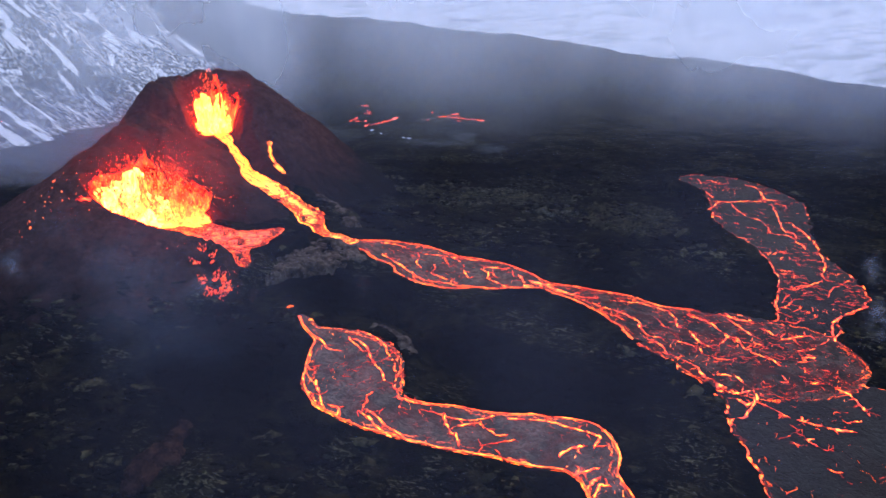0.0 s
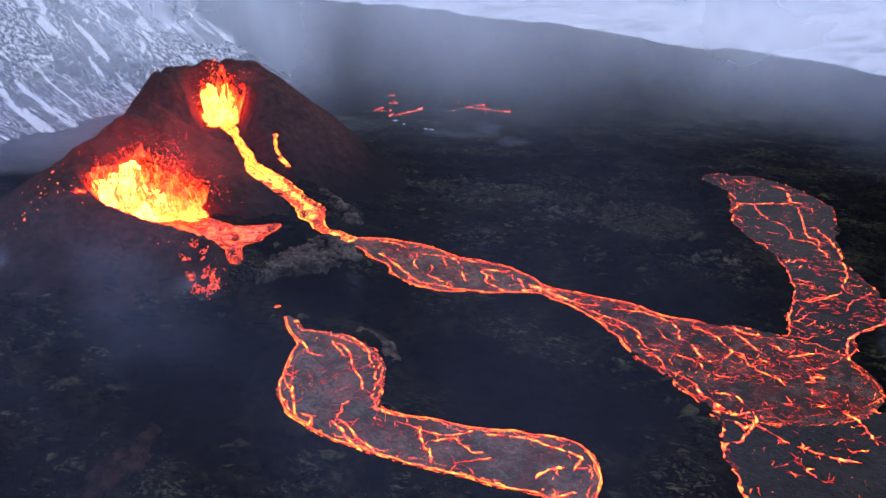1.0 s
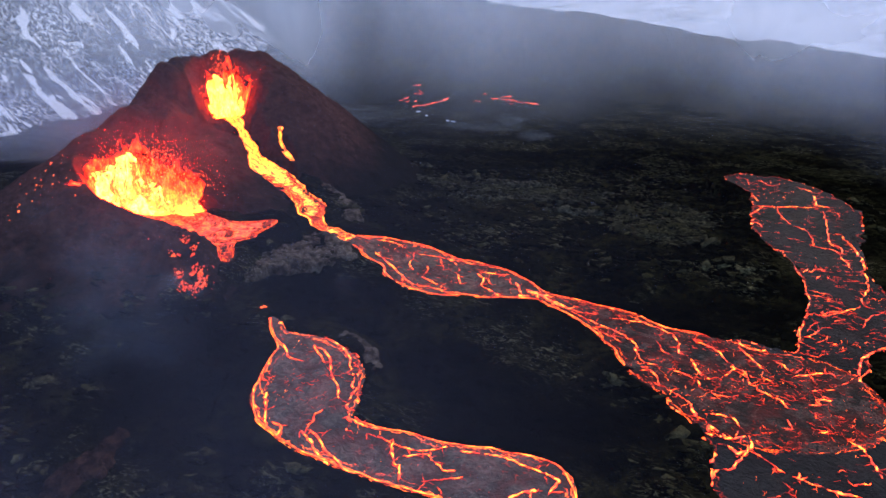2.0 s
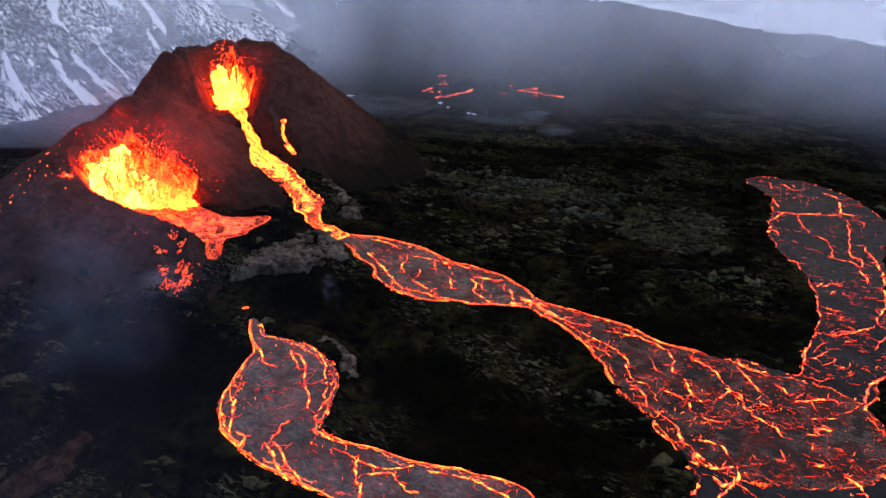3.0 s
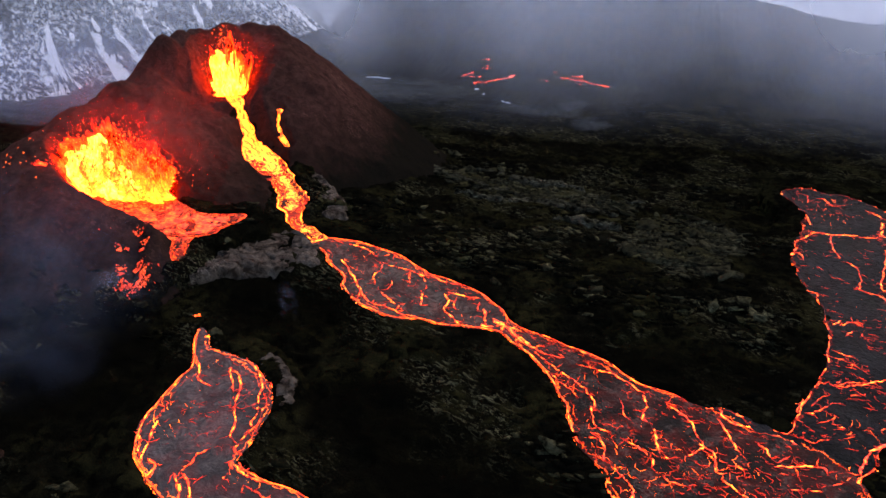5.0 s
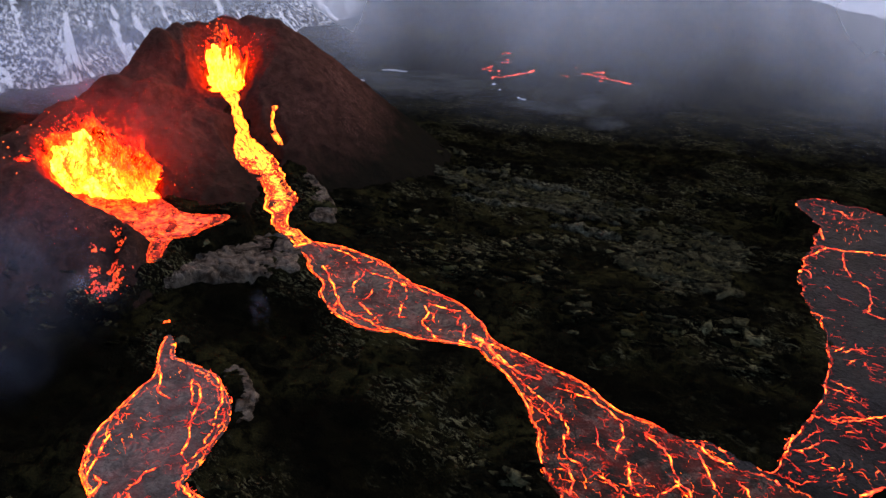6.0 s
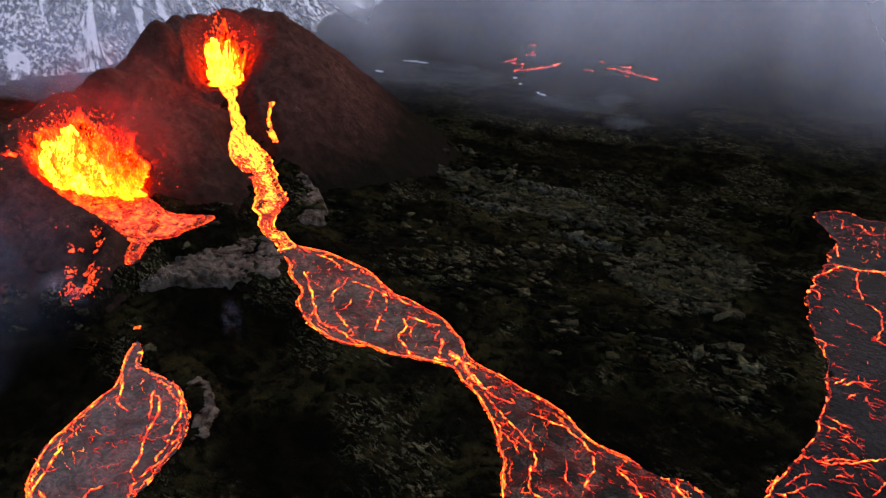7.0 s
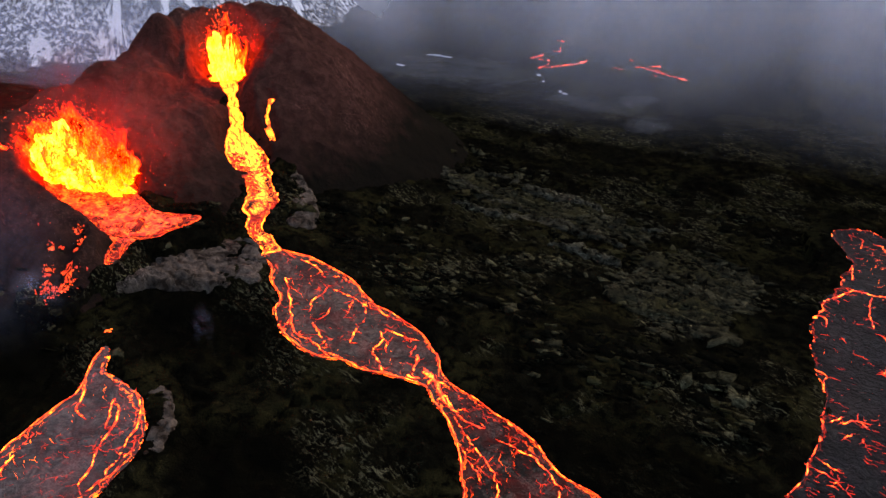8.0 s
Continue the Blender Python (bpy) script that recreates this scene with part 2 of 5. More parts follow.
def basalt(name, dark, light, moss=None, snow=False, rough=0.75, mid=0.12, pieces=0.0, foot=None):
    m, N, L, S = material(name)
    broad, fine, grit = noise_tex(N, L, 0.05, 4), noise_tex(N, L, 0.55, 6, 0.65, 0.6), noise_tex(N, L, 3.5, 4)
    flakes = noise_tex(N, L, 0.9, 5, 0.7, 1.5, (0.6, 1.5, 1.0, -0.35))
    col = mixed(N, L, ramp(N, L, fine, [(0.40, 0.0), (0.68, 1.0)]), dark, tuple((1 - mid) * a + mid * b for a, b in zip(dark, light)))
    spots = math_node(N, L, "MULTIPLY", ramp(N, L, flakes, [(0.53, 0.0), (0.63, 1.0)]), ramp(N, L, broad, [(0.51, 0.0), (0.59, 1.0)]))
    col = mixed(N, L, spots, col, light)
    if moss:
        col = mixed(N, L, math_node(N, L, "MULTIPLY", ramp(N, L, noise_tex(N, L, 0.11, 4), [(0.46, 0.0), (0.60, 0.9)]), ramp(N, L, fine, [(0.4, 0.0), (0.6, 1.0)])), col, moss)
    col = mixed(N, L, ramp(N, L, grit, [(0.35, 0.25), (0.65, 0.0)]), col, tuple(a * 0.4 for a in dark))
    if snow:
        geo = N.new("ShaderNodeNewGeometry")
        sep = N.new("ShaderNodeSeparateXYZ")
        L.new(geo.outputs["Position"], sep.inputs[0])
        X, Y = sep.outputs[0], sep.outputs[1]
        edge = noise_tex(N, L, 0.03, 5, 0.6)
        shift = math_node(N, L, "MULTIPLY", math_node(N, L, "SUBTRACT", edge, 0.5), 110.0)
        # far snowfield beyond the edge of the old lava
        line = math_node(N, L, "ADD", math_node(N, L, "MULTIPLY", X, 0.5), Y)
        far = math_node(N, L, "GREATER_THAN", math_node(N, L, "ADD", line, math_node(N, L, "MULTIPLY", shift, 0.35)), 564.0)
        streak = noise_tex(N, L, 0.06, 6, 0.65, 0.4, (0.5, 1.3, 1, 0.5))
        farmask = math_node(N, L, "MULTIPLY", far, ramp(N, L, streak, [(0.30, 0.45), (0.52, 1.0)]))
        # hillside with broken snow
        hill = math_node(N, L, "LESS_THAN", math_node(N, L, "ADD", math_node(N, L, "SUBTRACT", X, math_node(N, L, "MULTIPLY", Y, 0.12)), math_node(N, L, "MULTIPLY", shift, 0.35)), -194.0)
        hill = math_node(N, L, "MULTIPLY", hill, math_node(N, L, "GREATER_THAN", math_node(N, L, "ADD", Y, math_node(N, L, "MULTIPLY", shift, 0.4)), 205.0))
        hill = math_node(N, L, "MULTIPLY", hill, math_node(N, L, "LESS_THAN", math_node(N, L, "ADD", math_node(N, L, "ADD", X, math_node(N, L, "MULTIPLY", Y, 0.9)), math_node(N, L, "MULTIPLY", shift, 0.5)), 278.0))
        patches = noise_tex(N, L, 0.62, 5, 0.62, 0.5, (0.34, 1.2, 1, -0.75))
        gullies = noise_tex(N, L, 0.075, 5, 0.6, 0.5, (0.14, 1.5, 1, -0.75))
        pm = math_node(N, L, "MULTIPLY", ramp(N, L, patches, [(0.475, 0.05), (0.59, 1.0)]), ramp(N, L, noise_tex(N, L, 0.03, 4, 0.6, 0.3, (0.5, 1.2, 1, -0.75)), [(0.38, 0.12), (0.56, 1.0)]))
        gm = ramp(N, L, gullies, [(0.578, 0.0), (0.60, 1.0)])
        hm = math_node(N, L, "MULTIPLY", hill, math_node(N, L, "MAXIMUM", pm, gm))
        # youngest flows, smooth and black; shade under the dome's edge is painted with them
        for fx, fy, rx, ry in ((48.0, 127.5, 18.0, 8.0), (-34.0, 104.0, 16.0, 14.0), (-15.0, 127.0, 14.0, 9.0), (20.0, 97.0, 20.0, 11.0), (5.0, 108.0, 11.0, 7.0)):
            dx, dy = math_node(N, L, "DIVIDE", math_node(N, L, "SUBTRACT", X, fx), rx), math_node(N, L, "DIVIDE", math_node(N, L, "SUBTRACT", Y, fy), ry)
            rad = math_node(N, L, "ADD", math_node(N, L, "MULTIPLY", dx, dx), math_node(N, L, "MULTIPLY", dy, dy))
            black_patch = ramp(N, L, math_node(N, L, "MULTIPLY", math_node(N, L, "ADD", rad, math_node(N, L, "MULTIPLY", noise_tex(N, L, 0.12, 5, 0.6, 0.8), 2.0)), 0.4), [(0.52, 0.84), (0.95, 0.0)])
            col = mixed(N, L, black_patch, col, dark)
        for fx, fy, rx, ry in ((-4.0, 303.0, 17.0, 11.0), (8.0, 322.0, 7.0, 17.0), (18.0, 288.0, 8.0, 11.0), (-66.0, 322.0, 34.0, 30.0)):
            dx, dy = math_node(N, L, "DIVIDE", math_node(N, L, "SUBTRACT", X, fx), rx), math_node(N, L, "DIVIDE", math_node(N, L, "SUBTRACT", Y, fy), ry)
            rad = math_node(N, L, "ADD", math_node(N, L, "MULTIPLY", dx, dx), math_node(N, L, "MULTIPLY", dy, dy))
            spread_ = ramp(N, L, math_node(N, L, "MULTIPLY", math_node(N, L, "ADD", rad, math_node(N, L, "MULTIPLY", noise_tex(N, L, 0.07, 5, 0.6, 0.8), 2.6)), 0.4), [(0.50, 0.36), (0.95, 0.0)])
            col = mixed(N, L, spread_, col, (0.075, 0.080, 0.086))
        mask = math_node(N, L, "MAXIMUM", farmask, hm)
        col = mixed(N, L, mask, col, (0.61, 0.61, 0.62))
    # Firelight fading down the cone, painted by height: darker colour towards the foot.
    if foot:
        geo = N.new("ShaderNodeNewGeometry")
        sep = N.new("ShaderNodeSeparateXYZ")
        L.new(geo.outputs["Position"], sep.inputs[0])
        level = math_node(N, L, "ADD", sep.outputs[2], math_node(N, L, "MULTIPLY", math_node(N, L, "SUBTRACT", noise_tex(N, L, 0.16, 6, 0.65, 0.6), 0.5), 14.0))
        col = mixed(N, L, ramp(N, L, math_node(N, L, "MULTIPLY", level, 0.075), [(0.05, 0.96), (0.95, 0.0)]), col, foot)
    if pieces:
        geo = N.new("ShaderNodeNewGeometry")
        col = mixed(N, L, ramp(N, L, geo.outputs["Random Per Island"], [(0.0, pieces), (0.6, pieces * 0.9), (1.0, 0.0)]), col, dark)
    L.new(col, S.inputs["Base Color"])
    S.inputs["Roughness"].default_value = rough
    S.inputs["Specular IOR Level"].default_value = 0.0
    bumped(N, L, S, math_node(N, L, "ADD", fine, math_node(N, L, "MULTIPLY", grit, 0.35)), 0.9, 0.5)
    return m


def lava_material(name, low, high, power_low, power_high, scale=0.6, heat=(0.35, 0.65), stretch=None):
    m, N, L, S = material(name)
    n = noise_tex(N, L, scale, 5, 0.62, 0.8, stretch)
    f = ramp(N, L, n, [(heat[0], 0.0), (heat[1], 1.0)])
    S.inputs["Base Color"].default_value = (0.03, 0.02, 0.02, 1)
    S.inputs["Roughness"].default_value = 0.6
    L.new(mixed(N, L, f, low, high), S.inputs["Emission Color"])
    L.new(math_node(N, L, "ADD", math_node(N, L, "MULTIPLY", f, power_high - power_low), power_low), S.inputs["Emission Strength"])
    return m


def crust(name, dark, light, banks=1.0, lanes=1.0, veins=1.0, broken=0.5, heat=0.0, rough=0.75, fine=0.6, older=None):
    """Cooling crust: ropy grey skin. It still glows in strands along the banks and the lanes of the flow, in veins, and in fine specks.
    broken: 0 to 1, how much of each strand has gone dark."""
    m, N, L, S = material(name)
    ropes, broad, grit = noise_tex(N, L, 0.42, 7, 0.6, 3.2), noise_tex(N, L, 0.16, 4, 0.6, 0.8), noise_tex(N, L, 4.0, 4)
    col = mixed(N, L, ramp(N, L, ropes, [(0.36, 0.0), (0.64, 1.0)]), dark, light)
    col = mixed(N, L, ramp(N, L, broad, [(0.40, 0.75), (0.58, 0.0)]), col, tuple(a * 0.6 for a in dark))
    col = mixed(N, L, ramp(N, L, grit, [(0.36, 0.22), (0.60, 0.0)]), col, tuple(a * 0.35 for a in dark))
    if older:
        geo, sep = N.new("ShaderNodeNewGeometry"), N.new("ShaderNodeSeparateXYZ")
        L.new(geo.outputs["Position"], sep.inputs[0])
        age = math_node(N, L, "ADD", math_node(N, L, "MULTIPLY", sep.outputs[0], 0.04), noise_tex(N, L, 0.12, 4))
        rafts = ramp(N, L, noise_tex(N, L, 0.30, 5, 0.6, 0.5), [(0.50, 0.0), (0.56, 1.0)])
        col = mixed(N, L, ramp(N, L, math_node(N, L, "SUBTRACT", age, 0.9), [(0.30, 0.0), (0.75, 1.0)]), col, mixed(N, L, rafts, older, mixed(N, L, ramp(N, L, grit, [(0.4, 0.0), (0.6, 1.0)]), older, tuple(0.5 * a for a in light))))
    L.new(col, S.inputs["Base Color"])
    S.inputs["Roughness"].default_value = rough
    S.inputs["Specular IOR Level"].default_value = 0.08
    bumped(N, L, S, math_node(N, L, "ADD", ropes, math_node(N, L, "MULTIPLY", grit, 0.3)), 0.9, 0.35)

    def M(op, a, b):
        return math_node(N, L, op, a, b)

    def strand(value, at, width):
        return ramp(N, L, M("ABSOLUTE", M("SUBTRACT", value, at), 0.0), [(0.0, 1.0), (width * 0.35, 0.55), (width, 0.0)])

    def gate(scale, share):
        return ramp(N, L, noise_tex(N, L, scale, 4, 0.65), [(0.30 + 0.36 * share, 0.0), (0.42 + 0.36 * share, 1.0)])

    bank, lane = N.new("ShaderNodeAttribute"), N.new("ShaderNodeAttribute")
    bank.attribute_name, lane.attribute_name = "bank", "lane"
    jit = M("MULTIPLY", M("SUBTRACT", noise_tex(N, L, 0.8, 6, 0.65), 0.5), 2.4)
    b = M("ADD", bank.outputs["Fac"], jit)
    rim = M("MAXIMUM", M("MULTIPLY", strand(b, 0.40, 0.13), gate(0.22, broken * 0.5)), M("MULTIPLY", strand(b, 1.15, 0.11), gate(0.16, broken + 0.05)))
    flow = M("ADD", lane.outputs["Fac"], M("MULTIPLY", M("SUBTRACT", noise_tex(N, L, 0.16, 7, 0.62), 0.5), 2.6))
    lines = M("MULTIPLY", strand(M("FRACT", flow, 0.0), 0.5, 0.024), gate(0.09, broken + 0.06))
    vein = M("MULTIPLY", strand(noise_tex(N, L, 0.24, 7, 0.62, 0.7), 0.5, 0.009), gate(0.10, broken))
    speck = M("MULTIPLY", ramp(N, L, noise_tex(N, L, 2.6, 3, 0.6), [(0.64, 0.0), (0.72, 0.6)]), gate(0.16, broken + 0.2))
    geo, warp = N.new("ShaderNodeNewGeometry"), N.new("ShaderNodeVectorMath")
    bend = node(N, "ShaderNodeTexNoise", Scale=0.7, Detail=4.0)
    L.new(geo.outputs["Position"], bend.inputs["Vector"])
    warp.operation = "MULTIPLY_ADD"
    warp.inputs[1].default_value = (2.2, 2.2, 2.2)
    L.new(bend.outputs["Color"], warp.inputs[0])
    L.new(geo.outputs["Position"], warp.inputs[2])
    cells = N.new("ShaderNodeTexVoronoi")
    cells.feature = "DISTANCE_TO_EDGE"
    cells.inputs["Scale"].default_value = 0.62
    L.new(warp.outputs[0], cells.inputs["Vector"])
    crackle = M("MULTIPLY", ramp(N, L, cells.outputs["Distance"], [(0.0, 1.0), (0.02, 0.7), (0.05, 0.0)]), M("MULTIPLY", gate(0.13, broken + 0.1), gate(0.55, 0.45)))
    speck = M("MAXIMUM", speck, M("MULTIPLY", crackle, fine))
    hot = M("MAXIMUM", M("MAXIMUM", M("MULTIPLY", rim, banks), M("MULTIPLY", lines, lanes)), M("MAXIMUM", M("MULTIPLY", vein, veins), speck))
    L.new(ramp(N, L, hot, [(0.0, (1.0, 0.018, 0.001)), (0.5, (1.0, 0.045, 0.002)), (1.0, (1.0, 0.19, 0.008))]), S.inputs["Emission Color"])
    L.new(M("ADD", M("MULTIPLY", hot, M("ADD", M("MULTIPLY", hot, 3.6), 0.7)), M("MULTIPLY", ramp(N, L, noise_tex(N, L, 0.28, 6, 0.65, 0.8), [(0.44, 0.0), (0.64, 1.0)]), heat)), S.inputs["Emission Strength"])
    return m


MAT_GROUND = basalt("field_of_black_lava", (0.0018, 0.0016, 0.0010), (0.092, 0.082, 0.042), (0.018, 0.0155, 0.0056), snow=True, rough=0.9, mid=0.055)
# Red of the firelight is part of this cinder colour; its foot is darkened.
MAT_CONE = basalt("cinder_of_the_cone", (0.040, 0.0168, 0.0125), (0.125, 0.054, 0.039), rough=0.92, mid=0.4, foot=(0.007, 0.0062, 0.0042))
MAT_GREY = basalt("grey_crust", (0.020, 0.0140, 0.010), (0.172, 0.130, 0.094), rough=0.8, mid=0.75)
MAT_TONGUE = basalt("older_lava", (0.003, 0.0027, 0.0018), (0.15, 0.132, 0.078), rough=0.85, mid=0.5)
# heat on river and pond crust: faint emission imitating light from the seams.
MAT_PLATE = crust("cooling_crust", (0.034, 0.027, 0.020), (0.130, 0.102, 0.076), 0.9, 0.0, 0.0, 0.5, heat=0.034, fine=0.7, older=(0.012, 0.0094, 0.0066))
MAT_POND = crust("pond_crust", (0.062, 0.049, 0.042), (0.136, 0.108, 0.094), 1.0, 0.0, 0.0, 0.45, heat=0.032, fine=0.4)
MAT_COLD = crust("dark_crust", (0.0015, 0.0015, 0.0016), (0.019, 0.0182, 0.018), 0.4, 0.0, 0.0, 0.8, fine=0.35)
MAT_APRON = crust("thick_crust", (0.010, 0.0095, 0.0095), (0.020, 0.019, 0.018), 0.4, 0.0, 0.0, 0.85, fine=0.3)
MAT_SKIN = crust("thin_hot_skin", (0.05, 0.028, 0.018), (0.12, 0.075, 0.055), 0.9, 0.6, 0.7, 0.4, heat=0.55)
MAT_POOL = crust("thin_red_skin", (0.03, 0.018, 0.014), (0.07, 0.045, 0.035), 0.9, 0.6, 1.0, 0.3, heat=0.28)
MAT_RUBBLE = basalt("broken_crust", (0.0026, 0.0024, 0.0016), (0.165, 0.145, 0.072), (0.045, 0.038, 0.0125), rough=0.85, mid=0.7, pieces=1.0)
MAT_SLAB = basalt("old_slabs", (0.007, 0.0064, 0.0042), (0.165, 0.145, 0.074), (0.055, 0.047, 0.017), rough=0.85, mid=0.65, pieces=0.62)
MAT_MOLTEN = lava_material("molten_lava", (1.0, 0.045, 0.001), (1.0, 0.15, 0.004), 1.3, 6.5, 0.7, (0.38, 0.6))
MAT_DEEP = lava_material("dull_red_lava", (1.0, 0.03, 0.003), (1.0, 0.08, 0.005), 0.6, 2.0)
MAT_RED = lava_material("red_hot_lava", (1.0, 0.028, 0.002), (1.0, 0.10, 0.004), 0.6, 3.2, 0.9, (0.42, 0.66))
MAT_FLOW = lava_material("slow_red_lava", (1.0, 0.032, 0.001), (1.0, 0.115, 0.003), 1.0, 5.4, 0.7, (0.38, 0.60))
MAT_FAR = lava_material("far_red_lava", (1.0, 0.015, 0.002), (1.0, 0.075, 0.006), 0.05, 4.2, 1.1, (0.45, 0.58))
MAT_BRIGHT = lava_material("bright_lava", (1.0, 0.055, 0.002), (1.0, 0.19, 0.006), 0.9, 5.5, 1.3, (0.40, 0.53), (0.6, 1.5, 1.0, -0.7))
MAT_JET = lava_material("lava_jet", (1.0, 0.021, 0.0005), (1.0, 0.050, 0.0034), 33.0, 95.0, 0.9, (0.38, 0.72), (1.0, 1.0, 0.6))

MAT_JET_SMALL = lava_material("lava_jet_of_the_crater", (1.0, 0.044, 0.0010), (1.0, 0.090, 0.0056), 18.0, 50.0, 0.9, (0.38, 0.72), (1.0, 1.0, 0.6))


def veil_of_fire(name, low, high, power_low, power_high, cover, scale):
    """Melt torn into shreds: the higher it flies the cooler it is and the more holes it has."""
    m = lava_material(name, low, high, power_low, power_high, 0.7, (0.36, 0.62))
    N, L, S = m.node_tree.nodes, m.node_tree.links, m.node_tree.nodes["Principled BSDF"]
    rise = N.new("ShaderNodeAttribute")
    rise.attribute_name = "rise"
    up = rise.outputs["Fac"]
    shreds = math_node(N, L, "ADD", math_node(N, L, "MULTIPLY", noise_tex(N, L, scale, 6, 0.72, 0.6, (1.0, 1.0, 0.5)), 0.6), math_node(N, L, "MULTIPLY", noise_tex(N, L, 0.35, 3), 0.4))
    torn = math_node(N, L, "SUBTRACT", shreds, math_node(N, L, "MULTIPLY", up, 0.22))
    streaks = noise_tex(N, L, 1.0, 6, 0.7, 0.8, (1.0, 1.0, 0.4))
    heat = math_node(N, L, "SUBTRACT", streaks, math_node(N, L, "MULTIPLY", up, 0.26))
    dim = ramp(N, L, heat, [(0.14, 0.0), (0.31, 0.2), (0.52, 1.0)])
    L.new(mixed(N, L, dim, low, high), S.inputs["Emission Color"])
    L.new(math_node(N, L, "ADD", math_node(N, L, "MULTIPLY", dim, power_high - power_low), power_low), S.inputs["Emission Strength"])
    L.new(ramp(N, L, torn, [(0.52 - cover, 0.0), (0.66 - cover, 1.0)]), S.inputs["Alpha"])
    return m


MAT_SHRED = veil_of_fire("shreds_of_melt", (1.0, 0.018, 0.0006), (1.0, 0.042, 0.0010), 2.6, 28.0, 0.23, 2.6)
MAT_SPATTER = lava_material("flying_spatter", (1.0, 0.035, 0.003), (1.0, 0.13, 0.006), 1.4, 4.5, 1.2)

# ---- the ground: one sheet, fine where the camera passes ----
def spread(lo, hi, step, out_lo, out_hi, grow=1.13):
    mid = list(np.arange(lo, hi, step))
    up, d, v = [], step, hi
    while v < out_hi:
        up.append(v)
        d *= grow
        v += min(d, 400)
    down, d, v = [], step, lo
    while v > out_lo:
        d *= grow
        v -= min(d, 400)
        down.append(v)
    return np.array(down[::-1] + mid + up)


STEP = 0.5
gx = spread(-112, 112, STEP, -3500, 3500)
gy = spread(62, 240, STEP, -2500, 4500, 1.035)
GX, GY = np.meshgrid(gx, gy)
GZ = ground_full(GX, GY)
ground = mesh_object("ground", np.stack([GX, GY, GZ], -1).reshape(-1, 3), grid_faces(len(gx), len(gy)), MAT_GROUND, flat=False)
tagged(ground, "black rough lava field with snow on the hills around", "ground", kind="structure")

# ---- the cone ----
cx, cy = np.arange(-125, -8, 0.42), np.arange(104, 246, 0.42)
CX, CY = np.meshgrid(cx, cy)
CZ = cone_height(CX, CY)
CZ = CZ + (0.40 * ridged(CX, CY, 4.5, 4, 51) + 0.30 * ridged(CX, CY, 1.9, 2, 53) + 0.18 * fbm(CX, CY, 1.1, 2, 52)) * smooth(-1, 1, CZ - 1)
base = ground_full(CX, CY)
cone = thing("volcanic_cone", "dark cinder cone with a breached crater and a lower vent", "volcano", at=(-62, 178, 0))
crater_zone = np.hypot((CX + 58.2) * 0.95, (CY - 187.5) * 0.8) < 8.0
bowl_zone = (bank_of("vent", CX, CY)[0] < 5.5) & ~crater_zone
all_faces = grid_faces(len(cx), len(cy), CZ > base - 0.3)
points = np.stack([CX + 62, CY - 178, CZ], -1).reshape(-1, 3)
zone = np.where(crater_zone, 1, np.where(bowl_zone, 2, 0)).ravel()[all_faces[:, 0]]
for number, name, mat, label in ((0, "flank", MAT_CONE, ""), (1, "crater_wall", MAT_CONE, "wall of the upper crater, firelight put into its reddish colour"), (2, "vent_wall", MAT_CONE, "wall of the lower vent, firelight put into its reddish colour")):
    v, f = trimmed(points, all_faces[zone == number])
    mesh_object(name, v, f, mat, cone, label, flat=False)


# ---- flows: a molten sheet under plates of crust ----
def molten(flow, thing_ob, mat, blocked=(), crown=0.12, step=0.5, lift=0.0):
    line = FLOWS[flow]
    lo, hi = line[:, :2].min(0) - line[:, 3].max() - 2, line[:, :2].max(0) + line[:, 3].max() + 2
    step = 0.25 if line[:, 3].max() < 3 else step
    ax, ay = np.arange(lo[0], hi[0], step), np.arange(lo[1], hi[1], step)
    AX, AY = np.meshgrid(ax, ay)
    d, lev = bank_of(flow, AX, AY)
    keep = d < (0.1 if step < 0.4 else 0.4)
    for other in blocked:
        keep &= bank_of(other, AX, AY)[0] > -1.2
    z = lev + lift + crown * np.clip(-d / 2, -0.4, 1) + 0.05 * fbm(AX, AY, 1.5, 2, 61)
    v, f = trimmed(np.stack([AX, AY, z], -1).reshape(-1, 3), grid_faces(len(ax), len(ay), keep))
    return mesh_object("molten_surface", v, f, mat, thing_ob, "glowing orange molten lava", flat=False)


def clip(poly, px, py, nx, ny):
    out = []
    for k in range(len(poly)):
        a, b = poly[k], poly[(k + 1) % len(poly)]
        da, db = (a[0] - px) * nx + (a[1] - py) * ny, (b[0] - px) * nx + (b[1] - py) * ny
        if da <= 0:
            out.append(a)
        if (da < 0 < db) or (db < 0 < da):
            t = da / (da - db)
            out.append((a[0] + t * (b[0] - a[0]), a[1] + t * (b[1] - a[1])))
    return out


def along(line, x, y):
    """Length along the centre line and signed distance across it."""
    arc = np.concatenate([[0], np.cumsum(np.hypot(*np.diff(line[:, :2], axis=0).T))])
    k = np.hypot(x[:, None] - line[:, 0], y[:, None] - line[:, 1]).argmin(1)
    tan = np.gradient(line[:, :2], axis=0)
    tan /= np.hypot(*tan.T)[:, None]
    dx, dy = x - line[k, 0], y - line[k, 1]
    return arc[k] + dx * tan[k, 0] + dy * tan[k, 1], dx * tan[k, 1] - dy * tan[k, 0], line[k, 3]


